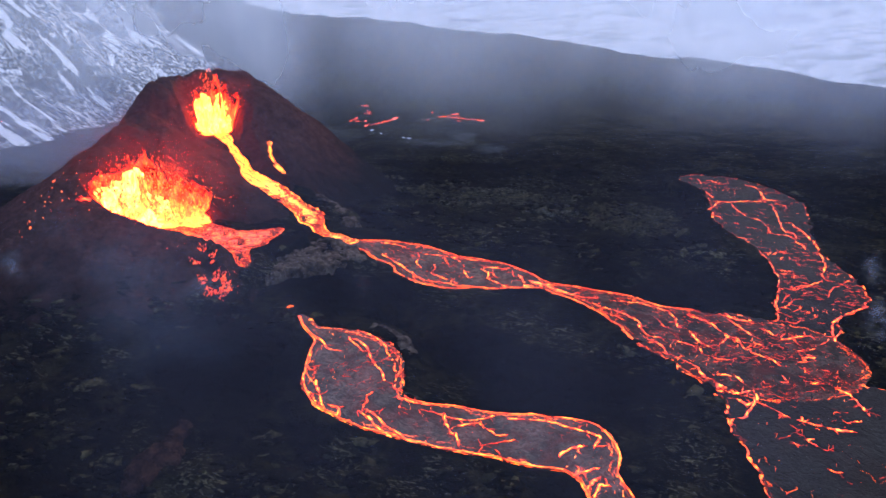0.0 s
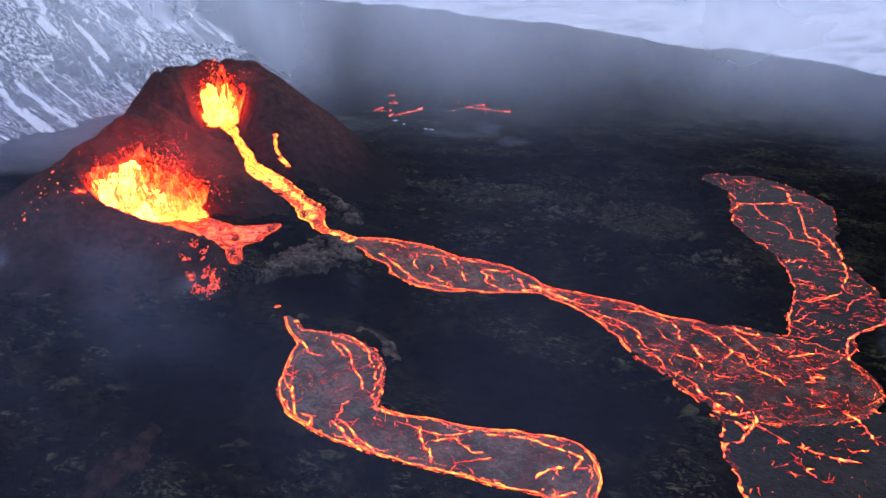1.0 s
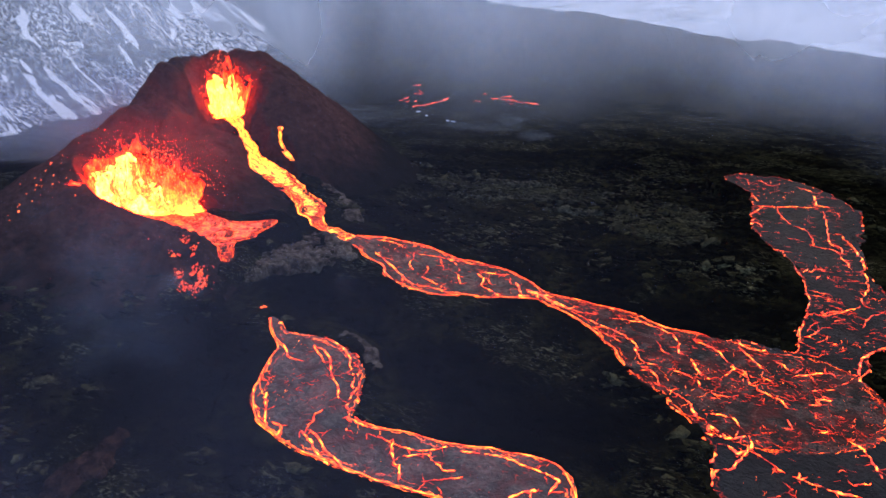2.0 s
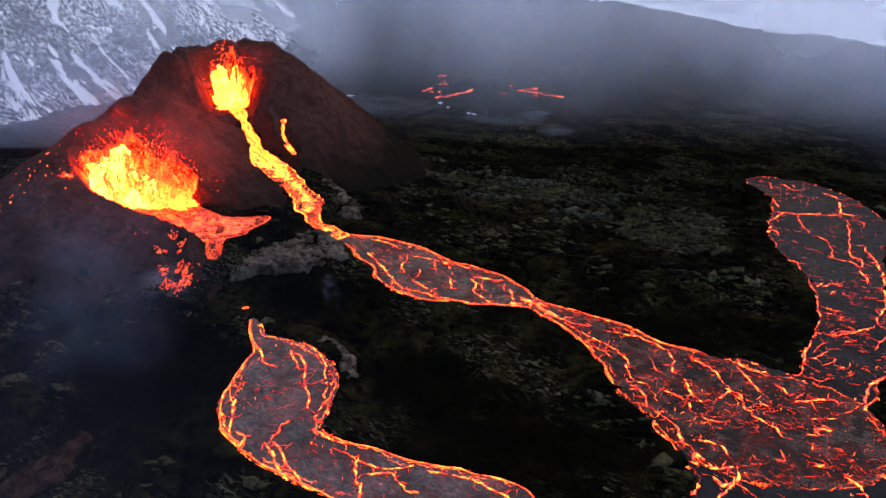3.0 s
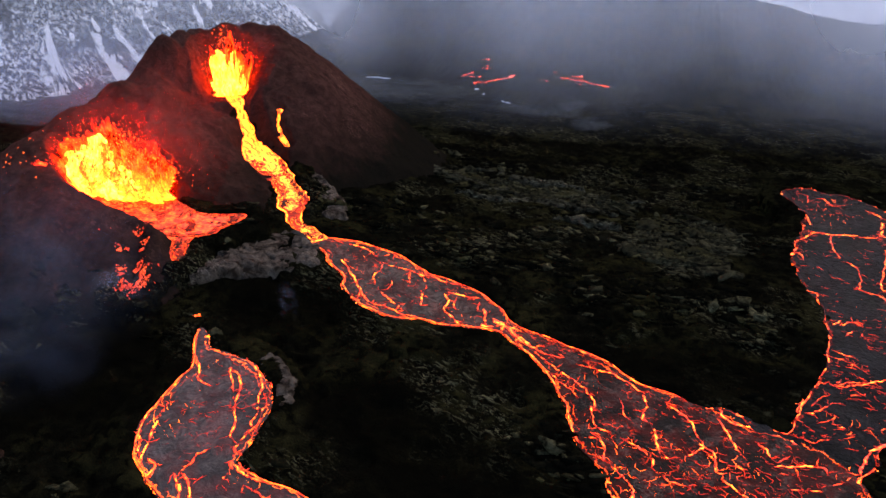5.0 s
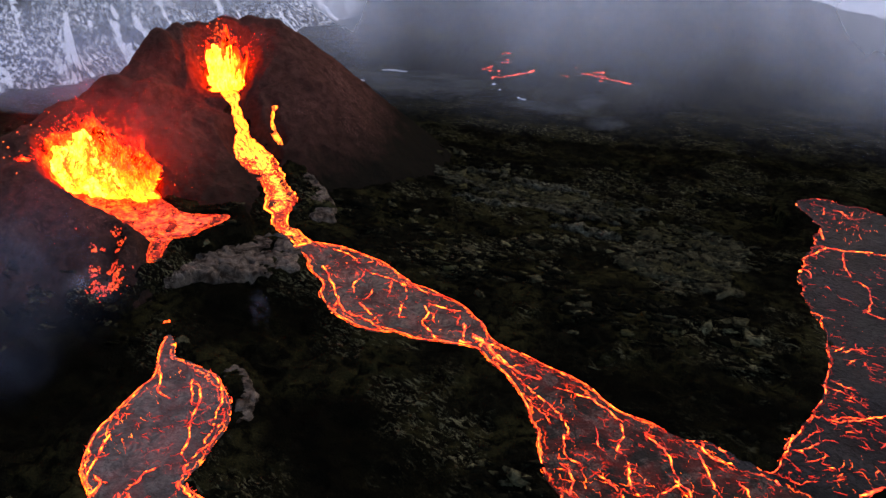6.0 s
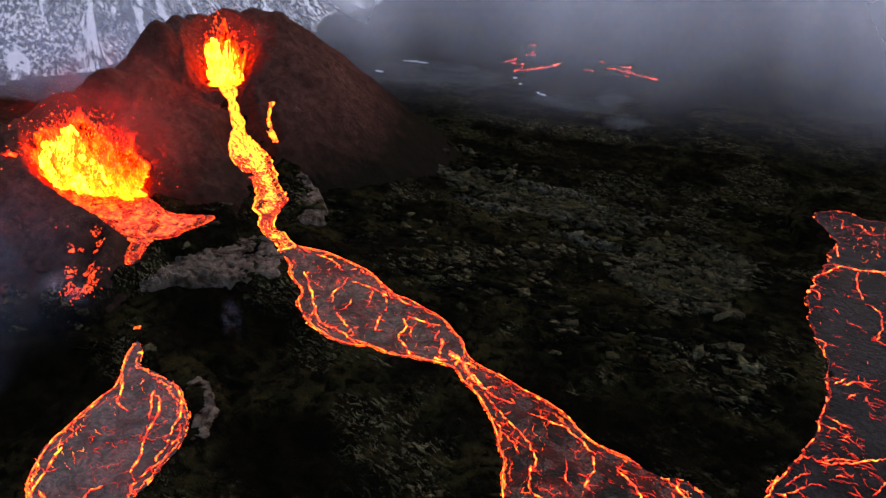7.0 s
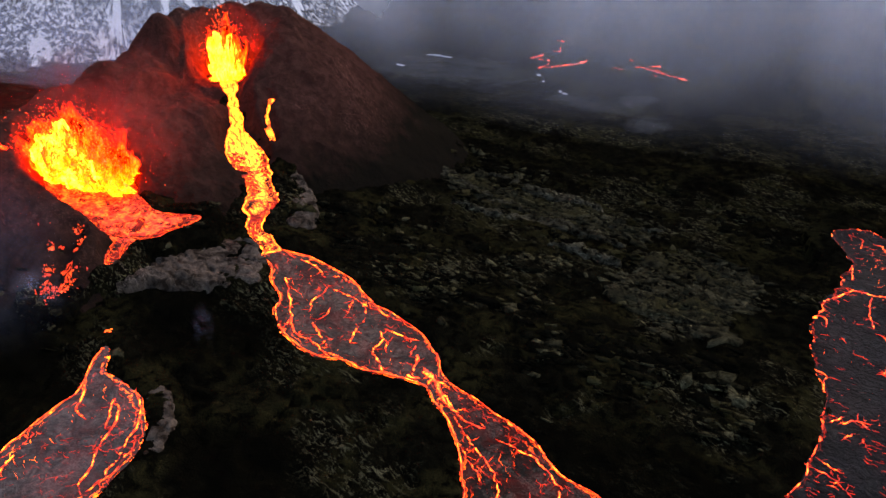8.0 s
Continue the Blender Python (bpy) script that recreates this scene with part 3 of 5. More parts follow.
def plates(flow, thing_ob, size, gap, mat, lanes=3.0, reach=6.0, opening=0.2, stray=0.05, blocked=(), seed=1, thick=0.16, edge=0.3, wander=0.8, lift=0.0, most=300, start=-99.0, least=0.0, chance=0.3):
    """Crust broken into plates. size: metres across a shard; lanes, reach: width and length of a raft of shards that hang together;
    gap: widest crack; opening: how many of the cracks between rafts stand open; stray: share of open cracks within a raft."""
    r = np.random.RandomState(seed)
    line = FLOWS[flow]
    pad = line[:, 3].max() + 3
    lo, hi = line[:, :2].min(0) - pad, line[:, :2].max(0) + pad
    ax, ay = np.meshgrid(np.arange(lo[0], hi[0], size), np.arange(lo[1], hi[1], size))
    S = np.stack([ax.ravel(), ay.ravel()], 1) + r.uniform(-0.48, 0.48, (ax.size, 2)) * size
    d, _ = bank_of(flow, S[:, 0], S[:, 1])
    S, d = S[d < size * 1.2], d[d < size * 1.2]
    u, v, wide = along(line, S[:, 0], S[:, 1])
    raft = np.floor(v / lanes + 0.9 * fbm(S[:, 0], S[:, 1], 13, 2, seed + 60)) * 1000 + np.floor(u / reach + 1.1 * fbm(S[:, 0], S[:, 1], 11, 2, seed + 65) + 0.4 * np.abs(v) / lanes)
    open_here = fbm(S[:, 0], S[:, 1], 10, 3, seed + 70)
    blocked_here = np.zeros(len(S), bool)
    for o in blocked:
        blocked_here |= bank_of(o, S[:, 0], S[:, 1])[0] < -0.8
    todo = np.nonzero((d < 0.3) & ~blocked_here & (u + 5 * open_here >= start))[0]
    parent = {int(i): int(i) for i in todo}

    def root(i):
        while parent[i] != i:
            parent[i] = parent[parent[i]]
            i = parent[i]
        return i

    pieces = {}
    for i in todo:
        i = int(i)
        gaps = np.hypot(*(S - S[i]).T)
        close = np.argsort(gaps)[1:15]
        w = size * 2.2
        poly = [(S[i, 0] + a * w, S[i, 1] + b * w) for a, b in ((-1, -1), (1, -1), (1, 1), (-1, 1))]
        for j in close:
            j = int(j)
            m = (S[i] + S[j]) / 2
            nx_, ny_ = (S[j] - S[i]) / gaps[j]
            luck = ((min(i, j) * 7919 + max(i, j) * 104729) % 1009) / 1009
            if raft[i] != raft[j]:
                g = gap * min(1.4, max(least, 0.6 * (open_here[i] + open_here[j]) + chance * (luck - 0.5) + opening))
            else:
                g = gap * 0.5 * luck * 10 if luck < stray else 0.0
            g = min(g, size * 0.6)
            if g == 0 and j in parent and gaps[j] < size * 1.15:
                parent[root(i)] = root(j)
            poly = clip(poly, m[0] - nx_ * g / 2, m[1] - ny_ * g / 2, nx_, ny_)
            if len(poly) < 3:
                break
        if len(poly) >= 3:
            pts = []
            for k in range(len(poly)):
                a, b = np.array(poly[k]), np.array(poly[(k + 1) % len(poly)])
                n = max(1, int(np.hypot(*(b - a)) / (size * 0.34)))
                pts += [a + (b - a) * t / n for t in range(n)]
            pieces[i] = np.array(pts)
    if not pieces:
        return
    # all outlines at once: let them wander, and hold them off the banks
    keys = list(pieces)
    cuts = np.cumsum([len(pieces[k]) for k in keys])
    P = np.concatenate([pieces[k] for k in keys])
    P = P + wander * np.stack([fbm(P[:, 0], P[:, 1], 3.2, 4, seed + 80, 0.62), fbm(P[:, 0], P[:, 1], 3.2, 4, seed + 90, 0.62)], 1)
    for _ in range(2):
        dd, h = bank_of(flow, P[:, 0], P[:, 1])[0], 0.3
        gxx = (bank_of(flow, P[:, 0] + h, P[:, 1])[0] - dd) / h
        gyy = (bank_of(flow, P[:, 0], P[:, 1] + h)[0] - dd) / h
        ln = np.sqrt(gxx ** 2 + gyy ** 2) + 1e-3
        push = np.maximum(0, dd + edge * np.clip(0.6 + 1.1 * fbm(P[:, 0], P[:, 1], 5, 3, seed + 95), 0.05, 2))
        P = P - np.stack([gxx / ln * push, gyy / ln * push], 1)
    off, lev = bank_of(flow, P[:, 0], P[:, 1])
    side = along(line, P[:, 0], P[:, 1])[1] / lanes
    shards = []
    for key, Q, lv, of, sd in zip(keys, *(np.split(a, cuts[:-1]) for a in (P, lev, off, side))):
        centre = Q.mean(0)
        if np.hypot(*(Q - centre).T).max() < size * 0.18:
            continue
        rr = np.random.RandomState(root(key) % 99991)
        up = lift + thick * rr.uniform(0.6, 1.3) + 0.05
        n = len(Q)
        top = lv + up + (Q - centre) @ r.normal(0, 0.012, 2) + r.normal(0, 0.008)
        inner = centre + (Q - centre) * 0.7
        V = np.concatenate([np.c_[Q, lv + lift - 0.15], np.c_[Q, top - 0.012], np.c_[inner, top + 0.03 * r.rand(n)], [[*centre, lv.mean() + up + 0.02]]])
        F = []
        for k in range(n):
            l = (k + 1) % n
            F += [(k, l, n + l, n + k), (n + k, n + l, 2 * n + l, 2 * n + k), (2 * n + k, 2 * n + l, 3 * n)]
        A = np.stack([np.concatenate([-of, -of, -0.7 * of - 0.3 * of.mean(), [-of.mean()]]), np.concatenate([sd, sd, 0.7 * sd + 0.3 * sd.mean(), [sd.mean()]])])
        shards.append((math.hypot(centre[0] - 22, centre[1] - 120), V, F, A))
    shards.sort(key=lambda a: a[0])
    for _, V, F, A in shards[:most]:
        joined([(V, F, A)], "crust_plate", mat, thing_ob)
    if shards[most:]:
        tagged(joined([a[1:] for a in shards[most:]], "loose_crust", mat, thing_ob), "small dark shards of lava crust", kind="stuff")


def joined(pack, name, mat, parent, label=""):
    V, F, o = [], [], 0
    for a, b, _ in pack:
        V.append(a)
        F += [tuple(x + o for x in t) for t in b]
        o += len(a)
    V, A = np.concatenate(V), np.concatenate([p[2] for p in pack], 1)
    at = (*V[:, :2].mean(0), 0)
    ob = mesh_object(name, V - at, F, mat, parent, label)
    ob.location = at
    for key, values in zip(("bank", "lane"), A):
        ob.data.attributes.new(key, "FLOAT", "POINT").data.foreach_set("value", np.ascontiguousarray(values, dtype=np.float32))
    return ob


def flow_thing(name, label, flow, mat, **kw):
    ob = thing(name, label, "lava flow")
    molten(flow, ob, mat, kw.get("blocked", ()), lift=kw.get("lift", 0.0), crown=kw.pop("crown", 0.12))
    if "size" in kw:
        plates(flow, ob, mat=kw.pop("plate", MAT_PLATE), **kw)
    return ob


FLOW_OB = {}
FLOW_OB["pond"] = flow_thing("lava_pond", "elongated pond of lava with grey crust and glowing rim", "pond", MAT_MOLTEN, size=0.9, gap=0.10, lanes=2.9, reach=18.0, opening=-0.05, least=0.0, chance=0.2, stray=0.0, seed=3, edge=0.08, thick=0.045, crown=0.02, plate=MAT_POND)
FLOW_OB["river"] = flow_thing("lava_river", "broad lava river with drifting crust and orange cracks", "river", MAT_FLOW, size=0.9, gap=0.12, lanes=2.7, reach=5.2, opening=0.12, least=0.0, chance=0.4, stray=0.02, seed=4, edge=0.08, thick=0.045, crown=0.02)
FLOW_OB["delta"] = flow_thing("lava_apron", "spreading lava apron under thick dark crust", "delta", MAT_FLOW, size=1.4, gap=0.12, lanes=5.0, reach=6.5, opening=-0.1, least=0.0, stray=0.0, seed=5, edge=0.04, thick=0.045, crown=0.02, blocked=("river",), lift=-0.03, plate=MAT_APRON)
FLOW_OB["arm"] = flow_thing("lava_lobe", "lobe of lava with dark crust and red cracks", "arm", MAT_FLOW, size=1.0, gap=0.12, lanes=3.6, reach=3.8, opening=-0.05, least=0.0, stray=0.0, seed=6, edge=0.02, thick=0.045, crown=0.02, blocked=("river", "delta"), lift=-0.06, plate=MAT_COLD)
flow_thing("lava_fall", "bright lava stream running down the cone", "fall", MAT_BRIGHT, size=0.5, gap=0.24, lanes=1.3, reach=1.0, opening=0.6, stray=0.05, seed=7, edge=0.42, thick=0.05, plate=MAT_SKIN, start=21.0)
flow_thing("lava_trickle", "thin bright trickle of lava on the cone", "finger", MAT_BRIGHT)
flow_thing("vent_pool", "boiling lava pool in the lower vent", "vent", MAT_RED, size=0.7, gap=0.12, lanes=1.3, reach=1.5, opening=0.45, stray=0.03, seed=10, edge=0.3, thick=0.05, plate=MAT_POOL)
flow_thing("lava_spill", "orange lava spilling over the lip of the vent", "spill", MAT_RED, size=0.6, gap=0.13, lanes=1.2, reach=1.4, opening=0.45, stray=0.03, seed=8, thick=0.06, plate=MAT_POOL, lift=0.06)


# ---- seams: strands of melt that break through the crust ----
def seam_material():
    m, N, L, S = material("glowing_seam")
    core = N.new("ShaderNodeAttribute")
    core.attribute_name = "core"
    heat = math_node(N, L, "MULTIPLY", core.outputs["Fac"], ramp(N, L, noise_tex(N, L, 0.7, 4, 0.6), [(0.34, 0.62), (0.58, 1.0)]))
    S.inputs["Base Color"].default_value = (0.02, 0.015, 0.012, 1)
    S.inputs["Roughness"].default_value = 0.7
    L.new(ramp(N, L, heat, [(0.0, (1.0, 0.010, 0.001)), (0.40, (1.0, 0.045, 0.002)), (1.0, (1.0, 0.205, 0.010))]), S.inputs["Emission Color"])
    L.new(math_node(N, L, "ADD", math_node(N, L, "MULTIPLY", math_node(N, L, "POWER", heat, 1.4), 9.0), 0.05), S.inputs["Emission Strength"])
    return m


MAT_SEAM = seam_material()


def strand_of(points, width, seed, lift, flow, gaps, ragged=0.62, swell=1.25):
    """One ribbon along a line: ragged, swelling and thinning, dim where it has crusted over."""
    line = sampled([(x, y, 0, 0) for x, y in points], 0.13)[:, :2]
    arc = np.concatenate([[0], np.cumsum(np.hypot(*np.diff(line, axis=0).T))])
    far = min(1.0, 0.35 + arc[-1] / 4)
    line = line + far * np.stack([ragged * fbm(arc, arc * 0 + seed, 2.4, 5, seed, 0.74), ragged * fbm(arc, arc * 0 + seed + 40, 2.4, 5, seed + 9, 0.74)], 1)
    tan = line[np.minimum(np.arange(len(line)) + 2, len(line) - 1)] - line[np.maximum(np.arange(len(line)) - 2, 0)]
    tan /= np.hypot(*tan.T)[:, None] + 1e-6
    w = 0.145 * width * (0.75 + swell * fbm(arc, arc * 0 + seed + 7, 0.9, 4, seed + 3, 0.75))
    ends = np.minimum(arc, arc[-1] - arc)
    w = np.clip(w, 0.04, 0.5) * np.clip(0.25 + ends / 0.9, 0, 1)
    inside = np.concatenate([[False], bank_of(flow, line[:, 0], line[:, 1])[0] < 0.3, [False]])
    turns = np.nonzero(np.diff(inside.astype(int)))[0].reshape(-1, 2)
    lo, hi = turns[np.argmax(turns[:, 1] - turns[:, 0])] if len(turns) else (0, 0)
    line, arc, tan, w = line[lo:hi], arc[lo:hi], tan[lo:hi], w[lo:hi]
    if len(line) < 4:
        return np.zeros((0, 3)), [], np.zeros(0), line, tan
    shut = smooth(gaps - 0.08, gaps + 0.04, fbm(arc, arc * 0 + seed + 21, 2.0, 4, seed + 5, 0.65))
    w = w * (0.3 + 0.7 * shut)
    lev = bank_of(flow, line[:, 0], line[:, 1])[1]
    side = np.array([-1, -0.5, 0, 0.5, 1.0])
    n = len(line)
    V = np.zeros((n, 5, 3))
    V[:, :, 0] = line[:, 0, None] - tan[:, 1, None] * side * w[:, None]
    V[:, :, 1] = line[:, 1, None] + tan[:, 0, None] * side * w[:, None]
    V[:, :, 2] = lev[:, None] + lift + 0.06 * (1 - side ** 2)
    core = np.tile(np.clip(1.15 * (1 - side ** 2), 0, 1), (n, 1)) * np.clip(w / 0.11, 0.35, 1)[:, None] * np.clip(0.75 + 0.72 * swell * fbm(arc, arc * 0 + seed + 33, 0.8, 3, seed + 6), 0.35, 1)[:, None]
    core = core * (0.12 + 0.88 * shut)[:, None]
    F = [(k * 5 + b, k * 5 + b + 1, k * 5 + b + 6, k * 5 + b + 5) for k in range(n - 1) for b in range(4)]
    return V.reshape(-1, 3), F, core.ravel(), line, tan


seam_count = 0


def seam(flow, width, *points, gaps=-0.36, twigs=1.1):
    """A glowing seam in the crust of a flow, with short twigs on both sides."""
    global seam_count
    seam_count += 1
    r = np.random.RandomState(900 + seam_count)
    width = width * (0.72 if flow == "arm" else 1.0)
    lift = {"pond": 0.17, "river": 0.17, "delta": 0.13, "arm": 0.10}.get(flow, 0.16)
    v, f, c, line, tan = strand_of(points, width, seam_count * 3, lift, flow, gaps)
    for _ in range(int(twigs * len(line) * 0.13 / 1.6 + r.rand())):
        k = r.randint(0, len(line))
        out = r.choice((-1, 1)) * r.uniform(0.3, 1.5)
        ahead = r.uniform(-1.0, 1.2)
        a = line[k]
        b = a + out * np.array((-tan[k, 1], tan[k, 0])) + ahead * tan[k]
        TWIGS[flow].append(strand_of([a, (a + b) / 2 + r.normal(0, 0.15, 2), b], width * r.uniform(0.3, 0.65), seam_count * 3 + 500 + k, lift, flow, -0.45)[:3])
    glowing("glowing_seam", [(v, f, c)], flow)


def glowing(name, strands, flow, label=""):
    V, F, C, o = [], [], [], 0
    for v, f, c in strands:
        V.append(v)
        F += [tuple(q + o for q in t) for t in f]
        C.append(c)
        o += len(v)
    if F:
        ob = mesh_object(name, np.concatenate(V), F, MAT_SEAM, FLOW_OB[flow], label, flat=False)
        ob.data.attributes.new("core", "FLOAT", "POINT").data.foreach_set("value", np.ascontiguousarray(np.concatenate(C), dtype=np.float32))
        return ob


def rim(flow, width, first=0.0, last=1.0, sides=(-1, 1), gaps=-0.5):
    """The thin bright line along the banks, where the crust tears off."""
    line = FLOWS[flow]
    line = line[int(first * len(line)):int(last * len(line)):4]
    tan = np.gradient(line[:, :2], axis=0)
    tan /= np.hypot(*tan.T)[:, None]
    for side in sides:
        p = line[:, :2] + side * line[:, 3, None] * np.stack([-tan[:, 1], tan[:, 0]], 1)
        for _ in range(6):
            d, h = bank_of(flow, p[:, 0], p[:, 1])[0], 0.3
            g = np.stack([bank_of(flow, p[:, 0] + h, p[:, 1])[0] - d, bank_of(flow, p[:, 0], p[:, 1] + h)[0] - d], 1) / h
            p = p - 0.8 * (d + 0.22)[:, None] * g / (np.hypot(*g.T)[:, None] ** 2 + 0.2)
        keep = [0]
        for k in range(1, len(p)):
            if np.hypot(*(p[k] - p[keep[-1]])) > 0.9:
                keep.append(k)
        v, f, c, _, _ = strand_of(p[keep], width, 4000 + 7 * side + len(line), 0.18 if flow in ("pond", "river") else 0.12, flow, gaps, 0.16, 0.6)
        glowing("glowing_rim", [(v, f, c)], flow)


TWIGS = {name: [] for name in ("pond", "river", "delta", "arm")}
# river
seam("river", 1, (-16.4, 148), (-9.9, 147.2), (-7.2, 145.4), (-4.7, 146.6), (-2.6, 145.5))
seam("river", 1, (-4.4, 142.8), (-1.2, 143), (1.7, 142.2), (4.4, 141.8), (9.7, 141.2))
seam("river", 1, (-5.6, 143.6), (-5.2, 141.2), (-5.6, 139.1), (-4.3, 136.6))
seam("river", 0.7, (-1.8, 138.9), (-2, 136.7), (-2.5, 135.2))
seam("river", 1.2, (-2.5, 134.5), (-0.4, 132.8), (1.6, 131.6), (2.5, 131.1))
seam("river", 0.7, (0, 142.5), (0.9, 139.8), (1.2, 137.9))
seam("river", 1, (1.6, 142.6), (3.8, 139.7), (4.1, 136.7), (5.1, 132.9))
seam("river", 1, (7.6, 138.5), (10.2, 138.3), (13.7, 138.3))
seam("river", 1.1, (7.6, 137.5), (8.8, 135.8), (8.7, 132.9), (10.3, 131.6), (12.4, 130.2))
seam("river", 0.6, (9.8, 137.2), (10, 134.4), (10.9, 133.7))
seam("river", 0.7, (13.9, 137.3), (13.9, 134.3))
seam("river", 1.6, (14.9, 135.5), (15.6, 132.8), (15.5, 131), (17.5, 131.1))
seam("river", 1.8, (18, 131.8), (18.3, 133.1), (19.6, 132.1), (20.8, 131.8))
seam("river", 1.3, (-12.9, 142.3), (-9.7, 138.7), (-6.5, 134.7), (-3.5, 131.4), (0.6, 130.7), (2.3, 129.9), (5.7, 129.7))
seam("river", 1.1, (-6.2, 133.7), (-5.4, 130), (-3.8, 128.5), (-2.3, 128.5), (-0.3, 128.4))
seam("river", 0.8, (1.2, 130.3), (2.9, 129.5), (4.4, 128.9))
seam("river", 1, (21.9, 129.9), (24.4, 127.8), (26.7, 126.5), (29.4, 126.3))
seam("river", 1, (24.9, 126.7), (28.6, 123.2), (31.2, 121.6), (34.2, 118.1), (34.6, 115.4))
seam("river", 1, (31.2, 125), (34.2, 124.7), (36.4, 124.6), (38.9, 122.8), (40.9, 121))
seam("river", 0.7, (27.8, 121.9), (30, 120.1), (32.5, 117.7))
seam("river", 1.2, (40.9, 121), (41.5, 118.2), (41, 116.1), (42.5, 114.3), (43, 111.2), (43.2, 109.4), (45.4, 108.9))
seam("river", 1.1, (43.7, 120.1), (46.7, 117.7), (48.2, 114.3), (48.8, 112.5), (46.6, 110.2))
seam("river", 0.8, (37.9, 118.9), (38.6, 116), (39.8, 115.1))
seam("river", 1, (34.2, 116.7), (35, 112.8), (36.9, 111.9))
seam("river", 1.2, (34.9, 111.4), (36.4, 109.2), (36.7, 106.3))
seam("river", 1, (38.4, 111.5), (40.6, 110.1), (42.4, 108.7), (42.3, 107.1))
seam("river", 1.5, (37.8, 105.9), (39.6, 104), (40.5, 102), (41, 99.5))
seam("river", 1, (41.8, 100.7), (44.3, 100.9), (45.9, 100), (46.4, 98.6))
seam("river", 1.4, (41.5, 96.6), (42.3, 98.2), (44.1, 96.2), (45.1, 95.9), (46.6, 95.3))
seam("river", 1.1, (48.1, 113), (49.8, 111.4), (50.1, 108.5), (51.5, 108.6))
seam("river", 1, (50.8, 118.8), (51.6, 116.3), (52.7, 113.9), (53.2, 112.2))
seam("river", 0.8, (51.4, 110), (53.9, 109.9))
seam("river", 1.1, (54.9, 115.7), (56.5, 114.1), (57.3, 112.4), (59, 113.8))
seam("river", 1.1, (57, 111.2), (60.2, 112.4), (62.8, 113), (63.3, 111.9))
seam("river", 1, (44, 106.1), (45, 105.2), (47.5, 105.5))
seam("river", 1, (51, 107.6), (52.6, 106.2), (53.5, 105.3), (53.9, 103.8), (55.5, 103.3))
seam("river", 1.6, (51, 121), (51.6, 119), (53.8, 118.1), (56.6, 118.7), (58.7, 119.8), (60.1, 121.1))
seam("river", 3.2, (16.8, 133.2), (18.8, 131.9), (21.2, 130.4))
seam("river", 2.2, (19.6, 131.6), (22.6, 128.6), (25.0, 127.4))
# apron
seam("delta", 1.1, (57.1, 104.5), (58.9, 104.8), (58.4, 105.8), (60.8, 105.8))
seam("delta", 1, (58.5, 108), (60.8, 108.7), (62.2, 108.8))
seam("delta", 0.8, (53.3, 100.6), (53.3, 98.6), (52, 98.8))
seam("delta", 0.8, (56, 99.2), (57.9, 98.8))
seam("delta", 0.7, (57.5, 103), (57, 101.3))
seam("delta", 0.7, (49.5, 99.3), (49.7, 98.3))
seam("delta", 1.9, (64.4, 112.1), (65.9, 113.6), (66.8, 115.7), (69.4, 118.7))
seam("delta", 1.4, (64.6, 111.6), (64.9, 109.9))
seam("delta", 1.5, (41.2, 96.7), (43.9, 95.7), (46.7, 96.5))
seam("delta", 1.5, (43.5, 94.5), (45.1, 93.1), (46.9, 94.6), (46.9, 96.8))
seam("delta", 1, (46.6, 93.8), (48.3, 91.8), (49.9, 89.8))
seam("delta", 1.8, (50.6, 89.5), (52.6, 88.5), (54.5, 87.5), (57.7, 86.7))
seam("delta", 1.2, (46.9, 94.6), (43.7, 90.3), (41.1, 89), (39.8, 85.8), (39.8, 84.5))
seam("delta", 1.8, (59.8, 97), (61.2, 95.5), (61.5, 92.7), (61.7, 90.6))
seam("delta", 1.2, (57.4, 88.6), (59.8, 89.3))
seam("delta", 0.8, (50, 84.5), (51.6, 82.9), (53, 82.7))
seam("delta", 0.8, (50.1, 78.9), (51, 78.4), (52.2, 78.1))
seam("delta", 0.7, (50, 87.2), (47.6, 85.3), (46.2, 84.9))
seam("delta", 0.8, (39.8, 84.5), (39.9, 82.2), (40.2, 80.8))
seam("delta", 0.9, (41.1, 92.3), (40.8, 90.3))
seam("delta", 0.9, (58.1, 104.8), (59.8, 106.6), (60.4, 104.9))
seam("delta", 0.9, (56.2, 98.4), (58.7, 99.2))
# lobe
seam("arm", 1.5, (60.2, 121.5), (61.4, 123.2), (62.6, 128.9), (63.4, 134.5), (64.3, 138.3))
seam("arm", 1.2, (63.4, 132.6), (64.9, 138.4), (66.2, 143.3), (66.9, 144.4))
seam("arm", 1, (67.9, 148.9), (69.1, 148), (71.5, 150.3))
seam("arm", 0.7, (72.4, 150.1), (74.5, 150.7))
seam("arm", 0.9, (70.6, 145), (72.5, 147))
seam("arm", 1, (73.4, 147.1), (73.9, 145.6), (74.4, 143.8))
seam("arm", 1.2, (64.9, 168.4), (65.9, 165.3), (66.1, 161.1), (68.9, 159.8), (68.5, 156.1), (68.7, 152.6))
seam("arm", 1.4, (67.2, 177.7), (68.3, 182.1), (71.2, 186.2), (73.3, 189.4), (76.6, 189.2), (81.7, 190.8))
seam("arm", 1.2, (67.2, 177.7), (68.7, 176.5), (68.7, 173.9))
seam("arm", 1.1, (76.1, 188.4), (75.3, 182.8), (76.1, 177.2))
seam("arm", 1, (81.5, 189.8), (85.2, 190.6), (86.9, 192.6))
seam("arm", 1.8, (88.2, 199.6), (86.9, 192.6), (89.4, 191.1))
seam("arm", 1, (77, 176), (78.4, 173.3), (77.6, 167), (76.7, 164.4))
